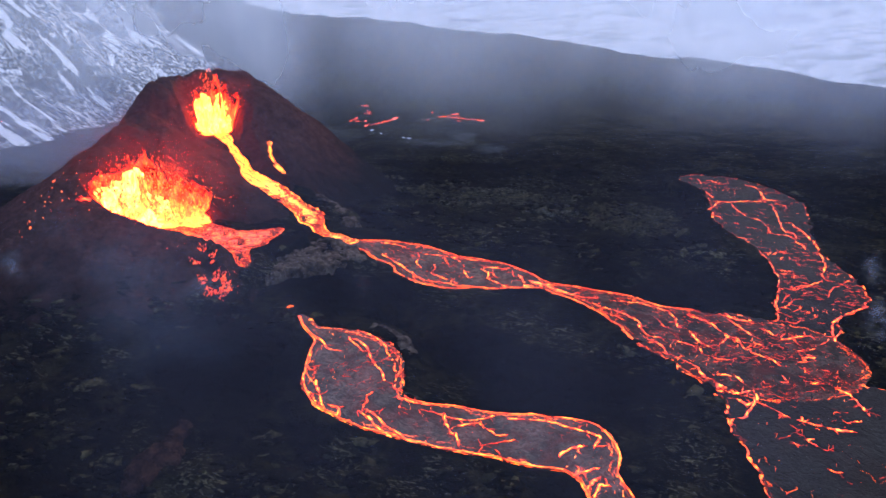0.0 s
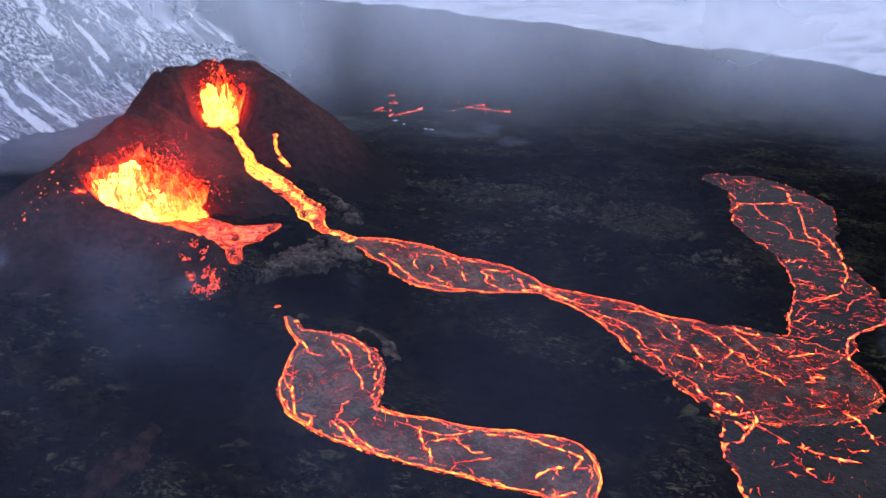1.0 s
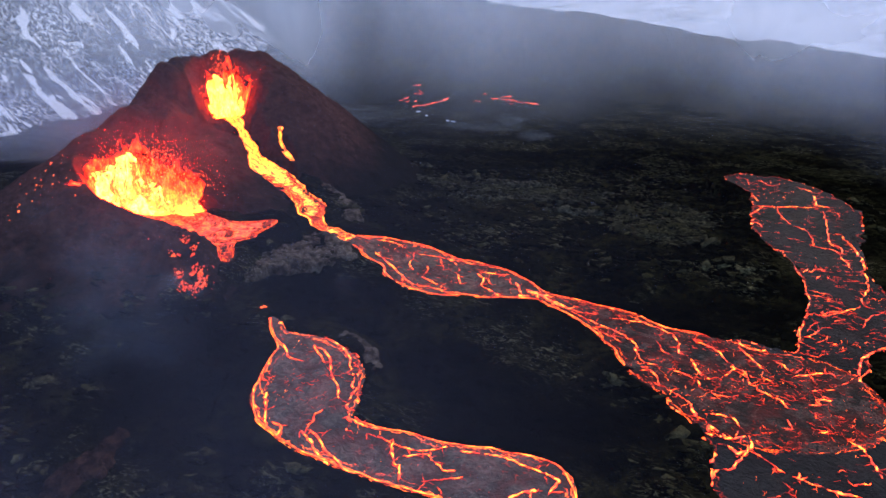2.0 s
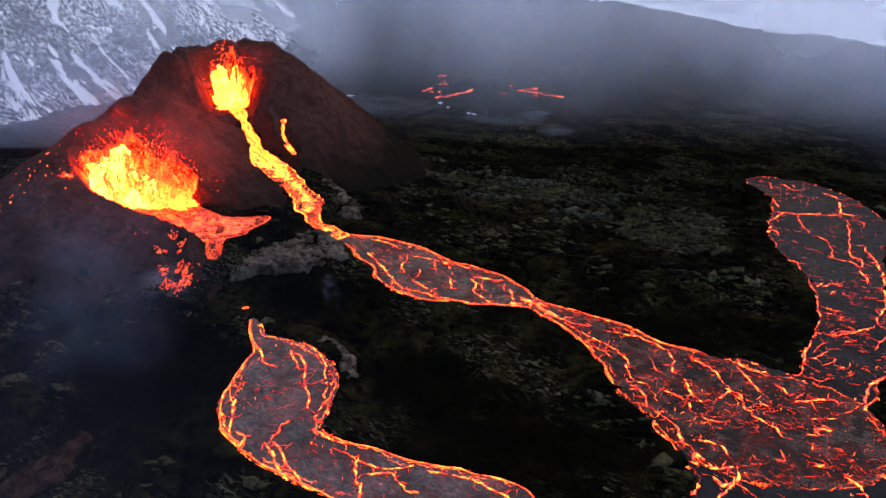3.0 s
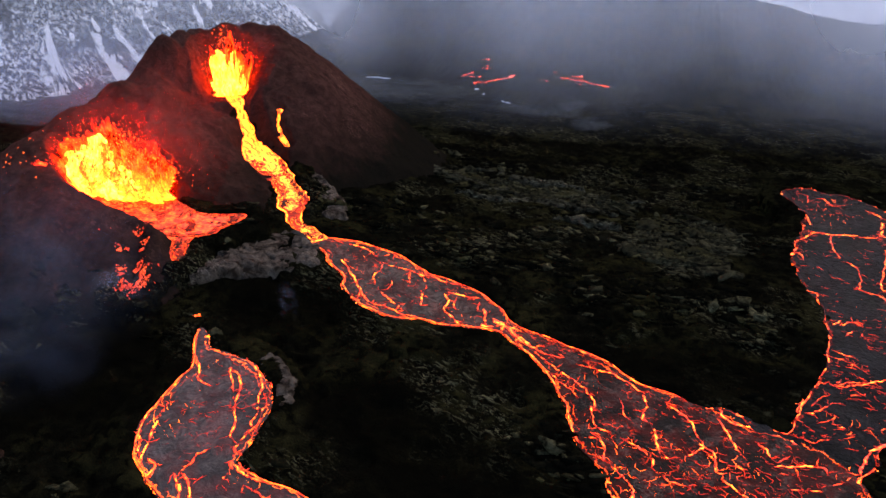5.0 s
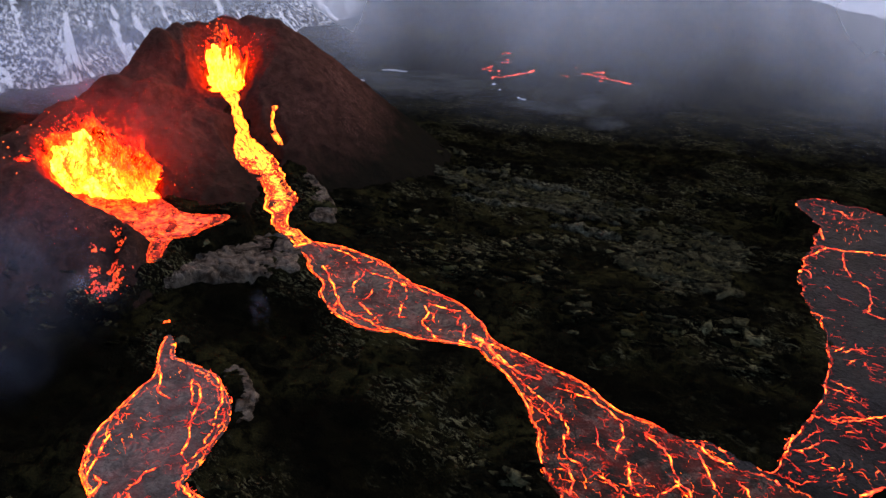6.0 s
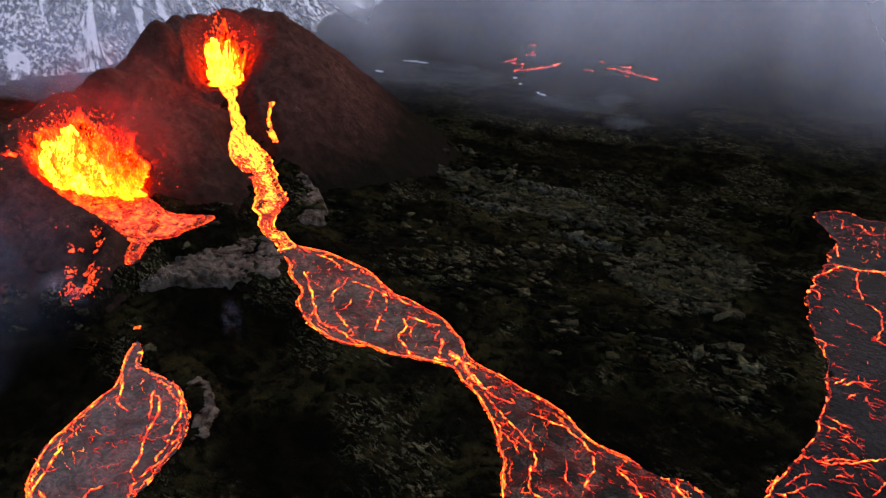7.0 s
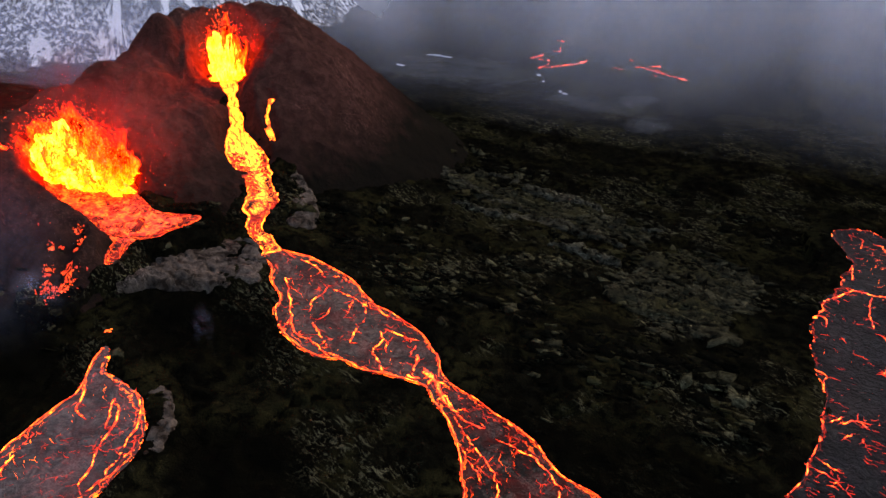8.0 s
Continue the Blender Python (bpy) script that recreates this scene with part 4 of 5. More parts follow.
seam("arm", 1.2, (76.7, 164.4), (78, 163.5), (80.1, 162.1), (79.9, 156.7), (80.1, 154.1), (79, 151.7))
seam("arm", 1.2, (86.6, 187.9), (83.2, 174.7), (80.8, 166.5), (82.3, 164.3), (80.8, 159.4))
seam("arm", 1.2, (87.6, 188.7), (89.5, 187), (88.8, 183.7))
seam("arm", 1.4, (77.8, 212.1), (78.8, 211), (80.2, 207.9), (83.1, 209.3))
seam("arm", 1.4, (86.2, 206.2), (87.3, 205.5), (89.5, 202))
seam("arm", 1.2, (73.7, 206.1), (72.7, 202.8), (73.1, 198.6), (73.2, 193.2))
seam("arm", 0.8, (72.8, 214.3), (75.3, 212.9), (74.7, 208.6))
seam("arm", 0.7, (69.6, 211.6), (70.5, 208.6))
seam("arm", 0.9, (71.1, 172.3), (71.8, 170.3))
seam("arm", 0.7, (72.9, 168.4), (74.9, 167.6))
seam("arm", 0.7, (72.9, 177.8), (74.6, 178))
seam("arm", 1, (68.1, 139.9), (69.2, 139.2), (71.3, 138.7))
seam("arm", 0.9, (71.7, 137.1), (72.5, 136.8))
seam("arm", 1, (60.7, 118.2), (62, 117.2), (63.7, 118.2))
seam("arm", 1.1, (62.4, 122.7), (64.4, 124.6), (66.5, 126.6), (67.7, 126.6))
seam("arm", 1, (63.3, 121.5), (65.5, 122.7), (65.9, 124.2))
seam("arm", 1.1, (66.1, 131.5), (67.5, 130.5), (73.2, 133.3), (75, 135.3))
seam("arm", 0.8, (62.9, 125), (64.2, 126.8), (66.1, 128.1))
seam("arm", 1.6, (85.2, 172.5), (84.7, 163.8), (83.2, 154.9), (82.2, 151.4))
seam("arm", 1.3, (81.3, 149.5), (79.3, 142.8), (76.3, 137.4), (75.7, 134.9))
seam("arm", 1.5, (80.5, 142.9), (83.4, 140.3), (82.5, 133.9), (81.8, 131.5), (81.6, 125.9))
seam("arm", 1.2, (81.3, 125.4), (74.7, 121.8), (71.8, 120.1))
seam("arm", 1.9, (71.8, 120.1), (68.8, 117), (66.8, 112.1), (65.6, 110.2))
seam("arm", 1, (72.6, 127.1), (75.6, 131.2), (80.8, 135.1))
seam("arm", 0.9, (70.4, 148.4), (73, 150.1), (74.4, 149.2))
seam("arm", 0.9, (66, 138.7), (69.5, 137.4), (72.3, 134.9))
seam("arm", 0.8, (76.2, 145), (78.8, 145.6))
seam("arm", 1, (66.6, 130.6), (70, 132.2), (72.5, 132.9))
seam("arm", 0.8, (69.8, 126.9), (71.8, 126.5))
# pond
seam("pond", 1.1, (-21.9, 109.4), (-19.8, 107.2), (-18.9, 105.2), (-17.4, 104.2), (-16, 104.1))
seam("pond", 1, (-17.4, 111.5), (-15.6, 108.8), (-14.1, 105.6), (-12.8, 104.3))
seam("pond", 1.2, (-15, 107.9), (-13, 106.6), (-11.2, 102.3), (-10, 100), (-8.8, 96.7), (-7.4, 95.4))
seam("pond", 1.1, (-14.5, 111), (-12.5, 109.5), (-10.3, 107.2), (-8.5, 102.9), (-7.5, 100.6), (-6.8, 97.8))
seam("pond", 1, (-12, 110.4), (-9.6, 108.8), (-7.8, 106.4), (-6.6, 105), (-6.4, 103.4))
seam("pond", 1, (-9.3, 105.4), (-7.6, 103.2), (-6.8, 100.2), (-6.8, 97.8), (-7.3, 95.8))
seam("pond", 1.3, (-19.6, 99.9), (-19.7, 97.9), (-18.7, 94.5), (-17.8, 91.9), (-16.8, 88.9))
seam("pond", 0.8, (-20.6, 93.6), (-19.2, 92.7), (-18.6, 91.2), (-17.7, 90.3))
seam("pond", 1.3, (-11.6, 89.5), (-10.9, 90.9), (-11.1, 92.3), (-10.4, 93), (-9.7, 93.9))
seam("pond", 1.4, (-16.3, 89.8), (-14.9, 89.3), (-14.2, 87.9))
seam("pond", 1.5, (-12.4, 88.8), (-10.5, 87.2), (-9, 85.3), (-6.7, 83.3))
seam("pond", 0.8, (-8.9, 88.1), (-8.6, 89.6))
seam("pond", 1.6, (-7.4, 95.4), (-6.7, 92.8), (-6, 91.5))
seam("pond", 1, (-6.3, 91.4), (-6, 89.5), (-6.1, 87.8))
seam("pond", 1.3, (-5.8, 92.1), (-3.3, 91.2), (-0.9, 90.8))
seam("pond", 1.4, (-14.9, 89.7), (-14.4, 86.5))
seam("pond", 1.2, (-11.1, 89.5), (-7.2, 85.1), (-3.2, 82))
seam("pond", 1.2, (0.1, 89.4), (0.9, 85.1), (1.7, 84.5), (2.4, 81.5))
seam("pond", 1, (-3.5, 89.8), (1.3, 88.2), (4.5, 87.7), (7.8, 89.2))
seam("pond", 1, (2.1, 86.3), (4.9, 87.1), (7.5, 84.8), (9.1, 85.1))
seam("pond", 0.8, (5.1, 82.3), (7.4, 83), (9.8, 84.2))
seam("pond", 1.2, (9.3, 88.6), (14.1, 88.3), (17.2, 87.2), (20.1, 86))
seam("pond", 1.6, (15.5, 80.6), (17.2, 82.4), (19.6, 82.7))
seam("pond", 1.5, (20.1, 86), (21.5, 84.8), (20.3, 82.4))
seam("pond", 1.2, (3.5, 81), (6.5, 80.6), (8.7, 80.1), (11.9, 78.7))
seam("pond", 1.8, (17.8, 74.6), (19.3, 76.7), (21.2, 77.2))
seam("pond", 1.6, (16.4, 77.1), (18.8, 78.2), (20.4, 78.8))
seam("pond", 1.6, (18.7, 73.6), (19.8, 75.6), (21.5, 75.4))
# fall


def fissures(flow, label, count, size, angle, width, seed, where):
    """Many short broken cracks and specks of melt in the crust. where: how many of them, 0 to 1, at places x, y."""
    r = np.random.RandomState(seed)
    line = FLOWS[flow]
    pad = line[:, 3].max()
    lo, hi = line[:, :2].min(0) - pad, line[:, :2].max(0) + pad
    x, y = r.uniform(lo[0], hi[0], count * 12), r.uniform(lo[1], hi[1], count * 12)
    ok = (bank_of(flow, x, y)[0] < -0.5) & (r.rand(len(x)) < where(x, y) * smooth(-0.15, 0.3, fbm(x, y, 5, 3, seed + 1)))
    lift = {"pond": 0.16, "river": 0.16, "delta": 0.12, "arm": 0.09}[flow]
    strands = list(TWIGS[flow])
    for x0, y0 in list(zip(x[ok], y[ok]))[:count]:
        a, ln = angle + r.normal(0, 0.45), size[0] + (size[1] - size[0]) * r.rand() ** 2
        dx, dy = ln / 2 * math.cos(a), ln / 2 * math.sin(a)
        bend = r.normal(0, 0.22 * ln, 2)
        strands.append(strand_of([(x0 - dx, y0 - dy), (x0 + bend[0], y0 + bend[1]), (x0 + dx, y0 + dy)], width * r.uniform(0.4, 1.0), int(r.randint(9999)), lift, flow, -0.3)[:3])
    tagged(glowing("fine_cracks", strands, flow, label), kind="stuff")


rim("pond", 1.0)
rim("river", 0.9, 0.0, 0.78, gaps=-0.42)
rim("arm", 0.8, 0.0, 0.45, (-1, 1), -0.05)
fissures("pond", "short red cracks across the grey crust", 230, (0.2, 1.1), 0.1, 0.55, 611, lambda x, y: np.exp(-((x + 15) / 3.6) ** 2 - ((y - 99) / 7) ** 2) + 0.12)
fissures("river", "fine broken red cracks between the rafts", 700, (0.2, 1.2), -0.45, 0.5, 612, lambda x, y: 0.5 + 0.5 * smooth(18, 26, x))
fissures("river", "close red cracks in thin crust below the narrows", 320, (0.2, 1.1), -0.6, 0.55, 615, lambda x, y: smooth(18, 21, x) * smooth(44, 28, x))
fissures("delta", "fine broken red cracks in thick crust", 90, (0.3, 2.0), -0.2, 0.7, 613, lambda x, y: smooth(70, 100, y))
fissures("arm", "fine broken red cracks in dark crust", 380, (0.25, 1.6), -0.1, 0.65, 614, lambda x, y: 0.35 + 0.65 * smooth(165, 140, y))

# ---- fountains ----
def surge(ob, name, x, y, wide, tall, mat, fan, seed, label="", squash=0.7, rag=0.5, lean=0.0):
    """A surging body of melt, lumpy and ragged towards the top."""
    r = np.random.RandomState(seed)
    n, rings = 110, 56
    ang = np.linspace(0, 2 * math.pi, n, endpoint=False)[None, :]
    t = np.linspace(0, 1, rings)[:, None]
    px, py = np.cos(ang) + 0 * t, np.sin(ang) + 0 * t
    lump = 1 + 0.65 * fbm(px * 1.6 + seed * 3.1, py * 1.6 + t * 2.6, 1.0, 5, seed, 0.68) + 0.04 * r.randn(rings, n)
    rad = wide * lump * (1 + fan * t) * np.sqrt(np.maximum(0.001, 1 - t ** 9))
    high = tall * (t + t * (rag * 1.4 * fbm(px * 2.6 + seed, py * 2.6, 0.8, 4, seed + 3, 0.75) + 0.05 * rag * r.randn(rings, n)))
    V = np.stack([x + rad * px + lean * high * (0.6 + 0.4 * t), y + rad * py * squash, -0.5 + high], -1).reshape(-1, 3)
    k = np.arange(rings * n).reshape(rings, n)
    q = np.roll(k, -1, 1)
    F = np.stack([k[:-1], q[:-1], q[1:], k[1:]], -1).reshape(-1, 4)
    body = mesh_object(name, V, F, mat, ob, label, flat=False)
    body.data.attributes.new("rise", "FLOAT", "POINT").data.foreach_set("value", np.ascontiguousarray((t + 0 * ang).ravel(), dtype=np.float32))
    return body


def fountain(name, label, centre, bodies, reach, height, drops, seed, heart=MAT_JET):
    r = np.random.RandomState(seed)
    ob = thing(name, label, "lava fountain", at=centre)
    for k, (kind, x, y, wide, tall, fan, lean) in enumerate(bodies):
        mat, word = {"core": (heart, "blinding yellow heart of the fountain"), "shred": (MAT_SHRED, "torn orange sheet of flying lava")}[kind]
        surge(ob, kind + "_jet", x, y, wide, tall, mat, fan, seed + 7 * k, word, rag=0.75 if kind == "core" else 0.6, lean=lean)
    V, F = [], []
    for k in range(drops):
        t = r.rand() ** 0.8
        x, y = r.normal(0, 0.5, 2) * reach * (0.7 + 0.5 * t)
        z = height * t * (0.75 + 0.5 * r.rand()) * math.exp(-((x / reach[0]) ** 2) * 0.35)
        s = 0.022 + 0.09 * r.rand() ** 5
        o = len(V)
        for dx, dy, dz in ((1, 0, 0), (-1, 0, 0), (0, 1, 0), (0, -1, 0), (0, 0, 1), (0, 0, -1)):
            V.append((x + dx * s * r.uniform(0.6, 1.6), y + dy * s * r.uniform(0.6, 1.6), z + dz * s * r.uniform(0.8, 3.0)))
        for a in (0, 1):
            for b in (2, 3):
                for c in (4, 5):
                    F.append((o + a, o + b, o + c))
    tagged(mesh_object("spatter", V, F, MAT_SPATTER, ob), "cloud of red glowing spatter", kind="stuff")
    return ob


def tongues(seed, count, left, right, y, wide, tall, lean):
    """Thin torn jets side by side, leaning outwards from the middle."""
    r = np.random.RandomState(seed)
    t = np.linspace(-1, 1, count)
    return [("shred", (left + right) / 2 + (right - left) / 2 * u, y + r.normal(0, 0.5), wide * r.uniform(0.7, 1.3), tall * r.uniform(0.6, 1.1) * (1 - 0.35 * u * u), 0.5, lean * u + r.normal(0, 0.08)) for u in t]


fountain("lava_fountain", "tall yellow lava fountain inside the upper crater", (-58.0, 186.4, 14.9),
         [("core", -1.5, 0, 1.7, 6.4, 0.3, -0.12), ("core", 1.4, 0.2, 1.8, 7.0, 0.3, 0.10), ("core", 0.0, -0.4, 3.4, 3.4, 0.05, 0.0), ("core", 0.1, 0.3, 2.3, 5.4, 0.2, 0.0)] + tongues(31, 6, -2.6, 2.8, 0.4, 0.95, 10.0, 0.34), (4.2, 1.8), 13.0, 1300, 21, MAT_JET_SMALL)
fire = fountain("lava_fountain", "wide lava fountain filling the lower vent", (-60.5, 146.6, 6.6),
                [("core", -5.0, -0.2, 4.4, 6.0, 0.15, 0.0), ("core", -3.4, 0.3, 2.2, 7.6, 0.2, 0.05), ("core", -0.6, -0.8, 3.4, 4.6, 0.15, 0.0), ("core", -8.0, 0.3, 2.3, 5.2, 0.3, -0.1), ("core", 2.8, -1.4, 2.0, 1.8, 0.2, 0.0),
                 ("shred", -3.6, 1.0, 6.4, 8.2, 0.1, 0.0), ("shred", 4.4, 0.8, 5.0, 6.2, 0.35, 0.12)] + tongues(32, 11, -9.5, 7.5, 0.8, 1.5, 9.8, 0.4), (10.0, 4.4), 12.5, 4200, 22)


# ---- melt thrown against the back wall of the vent ----
def wall_of_fire(parent, lift, high, seed):
    bx, by = np.arange(-84, -44, 0.3), np.arange(138, 172, 0.3)
    BX, BY = np.meshgrid(bx, by)
    d, lev = bank_of("vent", BX, BY)
    z = cone_height(BX, BY)
    back = BY - np.interp(BX, FLOWS["vent"][:, 0], FLOWS["vent"][:, 1]) + 1.0 * (BX < -64) * (-64 - BX) * 1.5
    keep = (back > 0) & (z - lev < high) & (d < 7) & (BY < 158) & (BX > -71.5) & (BX < -56 + 1.5 * fbm(BX, BY, 3.0, 2, seed + 7))
    span = 0.15 + 0.85 * np.exp(-((BX + 63.5 - 0.3 * (BY - 150)) / 8.5) ** 4)
    rise = np.clip((z - lev) / (high * span) + 0.5 * fbm(BX, BY, 3.0, 3, seed + 5), 0, 2.5)
    z = z + lift + 0.5 * fbm(BX, BY, 1.2, 3, seed)
    at = np.array(parent.location)
    v, f = trimmed(np.concatenate([np.stack([BX, BY, z], -1), rise[..., None]], -1).reshape(-1, 4), grid_faces(len(bx), len(by), keep))
    ob = mesh_object("spatter_curtain", np.array(v)[:, :3] - at, f, MAT_SHRED, parent, "glowing melt splashed up the back wall of the vent", flat=False)
    ob.data.attributes.new("rise", "FLOAT", "POINT").data.foreach_set("value", np.ascontiguousarray(np.array(v)[:, 3], dtype=np.float32))


wall_of_fire(fire, 0.5, 7.8, 401)


# ---- clots of melt lying on the flanks ----
def landed(name, label, count, seed, place, size, mat=MAT_SPATTER):
    r = np.random.RandomState(seed)
    x, y = place(r, count)
    z = np.maximum(cone_height(x, y), ground_full(x, y))
    V, F = [], []
    for k in range(len(x)):
        s = r.uniform(*size) * (2.4 if r.rand() < 0.12 else 1)
        o = len(V)
        ring = [(s * c * r.uniform(0.4, 1.6), s * q * r.uniform(0.4, 1.6)) for c, q in ((1, 0), (0.7, 0.7), (0, 1), (-0.7, 0.7), (-1, 0), (-0.7, -0.7), (0, -1), (0.7, -0.7))]
        px, py = np.array([x[k] + a for a, _ in ring]), np.array([y[k] + b for _, b in ring])
        pz = np.maximum(cone_height(px, py), ground_full(px, py))
        V += [(px[i], py[i], pz[i] + 0.22) for i in range(8)] + [(x[k], y[k], z[k] + 0.42 + 0.2 * s)]
        F += [(o + i, o + (i + 1) % 8, o + 8) for i in range(8)]
    return tagged(mesh_object(name, V, F, mat), label, "spatter", kind="stuff")


def far_side(r, n):
    return -76 + r.normal(0, 5, n), 141 + r.normal(0, 5.5, n)


def under_lip(r, n):
    line = FLOWS["drip"]
    k = r.randint(0, len(line), n * 6)
    x, y = line[k, 0] + r.normal(0, 1.5, n * 6), line[k, 1] + r.normal(0, 1.2, n * 6)
    ok = fbm(x, y, 2.2, 3, 411) > 0.04
    return x[ok][:n], y[ok][:n]


landed("landed_spatter", "glowing clots of spatter lying on the cone", 34, 31, far_side, (0.04, 0.13))
landed("landed_spatter", "broken red dribbles of lava below the vent lip", 420, 32, under_lip, (0.03, 0.11), MAT_DEEP)

def skylight(r, n):
    return -27.2 + r.normal(0, 0.22, n), 118.9 + r.normal(0, 0.35, n)


landed("landed_spatter", "small glowing hole in the crust above the lava pond", 9, 33, skylight, (0.06, 0.15))

# ---- the grey dome of crust between vent and river ----
def crust_sheet(name, label, rows, seed, mat, step=0.3, bulge=0.5, rough=1.0, wobble=1.0, drop=4.0):
    """A buckled sheet of crust along a centre line (x, y, level, half width), with a broken edge that drops off."""
    line = sampled(rows)
    lo, hi = line[:, :2].min(0) - line[:, 3].max() - 3, line[:, :2].max(0) + line[:, 3].max() + 3
    ax, ay = np.arange(lo[0], hi[0], step), np.arange(lo[1], hi[1], step)
    X, Y = np.meshgrid(ax, ay)
    d, lev = near(line, X, Y, wobble, seed)
    d = d + 0.5 * wobble * ridged(X, Y, 5.0, 3, seed + 1)
    wx, wy = X + 1.2 * fbm(X, Y, 5, 3, seed + 4), Y + 1.2 * fbm(X, Y, 5, 3, seed + 5)
    creases = np.maximum(0, ridged(wx, wy, 4.6, 3, seed + 2) - 0.25)
    pits = smooth(0.30, 0.48, fbm(wx, wy, 2.4, 3, seed + 7)) * smooth(-0.1, 0.25, fbm(X, Y, 9, 2, seed + 8))
    Z = lev + bulge * (1 - np.exp(np.minimum(d, 0) / 3.0)) + rough * (0.55 * creases - 0.55 * pits + 0.22 * np.floor(3 * fbm(wx, wy, 6, 2, seed + 6)) + 0.10 * fbm(X, Y, 0.9, 2, seed + 9))
    Z = np.where(d > -0.3, Z - drop * np.clip(d + 0.3, 0, 1.2), Z)
    # plates: the sheet is cracked through between them
    r = np.random.RandomState(seed)
    pick = r.choice(len(line), max(4, len(line) // 4), replace=False)
    cells = line[pick, :2] + r.uniform(-0.8, 0.8, (len(pick), 2)) * line[pick, 3, None]
    q = np.hypot((wx + 0.6 * fbm(X, Y, 2, 3, seed + 12))[..., None] - cells[:, 0], wy[..., None] - cells[:, 1])
    order = np.sort(q, -1)
    cell = q.argmin(-1)
    Z = Z + rough * r.normal(0, 0.16, len(cells))[cell] - 0.35 * np.exp(-((order[..., 1] - order[..., 0]) / 0.3) ** 2)
    at = (*line[:, :2].mean(0), 0)
    ob = thing(name, label, "lava crust", at=at)
    points_ = np.stack([X - at[0], Y - at[1], Z], -1).reshape(-1, 3)
    faces = grid_faces(len(ax), len(ay), d < 0.7)
    for c in range(len(cells)):
        mine = faces[cell.ravel()[faces[:, 0]] == c]
        if len(mine):
            v, f = trimmed(points_, mine)
            mesh_object("crust_slab", v, f, mat, ob, flat=False)
    return ob


DOME = [(-35.6, 128.6, 4.4, 2.8), (-34.6, 131.4, 4.2, 4.6), (-33.4, 134.6, 4.0, 5.2), (-31.0, 137.2, 3.7, 6.8), (-28.0, 138.8, 3.4, 8.0), (-25.4, 140.4, 3.1, 7.4), (-22.8, 141.6, 2.8, 5.2), (-19.6, 140.6, 2.5, 3.0), (-16.2, 139.6, 2.2, 1.0)]
crust_sheet("crust_dome", "buckled dome of pale grey lava crust beside the vent", DOME, 71, MAT_GREY, rough=1.35, wobble=1.3)
crust_sheet("crust_dome", "low grey slab of crust beside the lava pond", [(-17.0, 113.4, 2.0, 0.4), (-13.2, 112.4, 2.0, 1.1), (-9.8, 110.4, 2.0, 1.4), (-6.8, 107.6, 1.9, 1.5), (-5.2, 104.3, 1.9, 1.2), (-5.2, 101.2, 1.8, 0.4)], 75, MAT_GREY, bulge=0.2, rough=1.0, wobble=1.2, drop=1.6)
crust_sheet("crust_dome", "grey slab of crust beside the lava stream", [(-33.6, 172.0, 4.0, 2.2), (-29.2, 167.6, 3.2, 3.0), (-24.2, 163.4, 2.7, 3.4), (-21.6, 158.4, 2.3, 2.0)], 78, MAT_GREY, bulge=0.5, wobble=1.2, drop=2.5)

# ---- tongues of older lava ----
for seed, rows in ((171, [(-20, 211, 1.0), (-14, 206, 2.0), (-8, 201.5, 2.4), (-2, 197.8, 2.6), (5, 196, 1.8), (11, 196.4, 0.4)]), (174, [(-4, 189.4, 0.6), (4, 189, 1.6), (12, 190, 2.2), (20, 191.4, 2.2), (28, 189.6, 1.6), (34, 187.6, 0.4)]),
                   (177, [(26, 197, 0.4), (34, 199, 0.8), (42, 201, 0.3)]), (180, [(-6, 214, 0.5), (4, 210, 1.8), (14, 208, 2.0), (24, 207, 0.6)]), (183, [(20, 181, 0.5), (27, 181, 1.6), (34, 179.4, 0.5)])):
    rows = [(x, y, float(ground_height(np.array([float(x)]), np.array([float(y)]))[0]) + 0.9, hw) for x, y, hw in rows]
    crust_sheet("lava_tongue", "low ropy tongue of older olive-grey lava", rows, seed, MAT_TONGUE, step=0.4, bulge=0.6, rough=1.1, wobble=1.0, drop=2.2)

# ---- a low mound of reddish cinder ----
MAT_CINDER = basalt("reddish_cinder", (0.010, 0.0055, 0.0038), (0.085, 0.044, 0.028), rough=0.92, mid=0.5)
mound = [(x, y, float(ground_height(np.array([x]), np.array([y]))[0]) + 0.5, hw) for x, y, hw in ((-39.5, 74.0, 1.2), (-38.2, 77.5, 2.4), (-37.0, 81.5, 2.8), (-36.2, 85.5, 1.6), (-35.4, 88.5, 0.4))]
crust_sheet("cinder_mound", "low rough mound of reddish-brown cinder", mound, 186, MAT_CINDER, step=0.4, bulge=0.9, rough=1.3, wobble=1.6, drop=2.0)

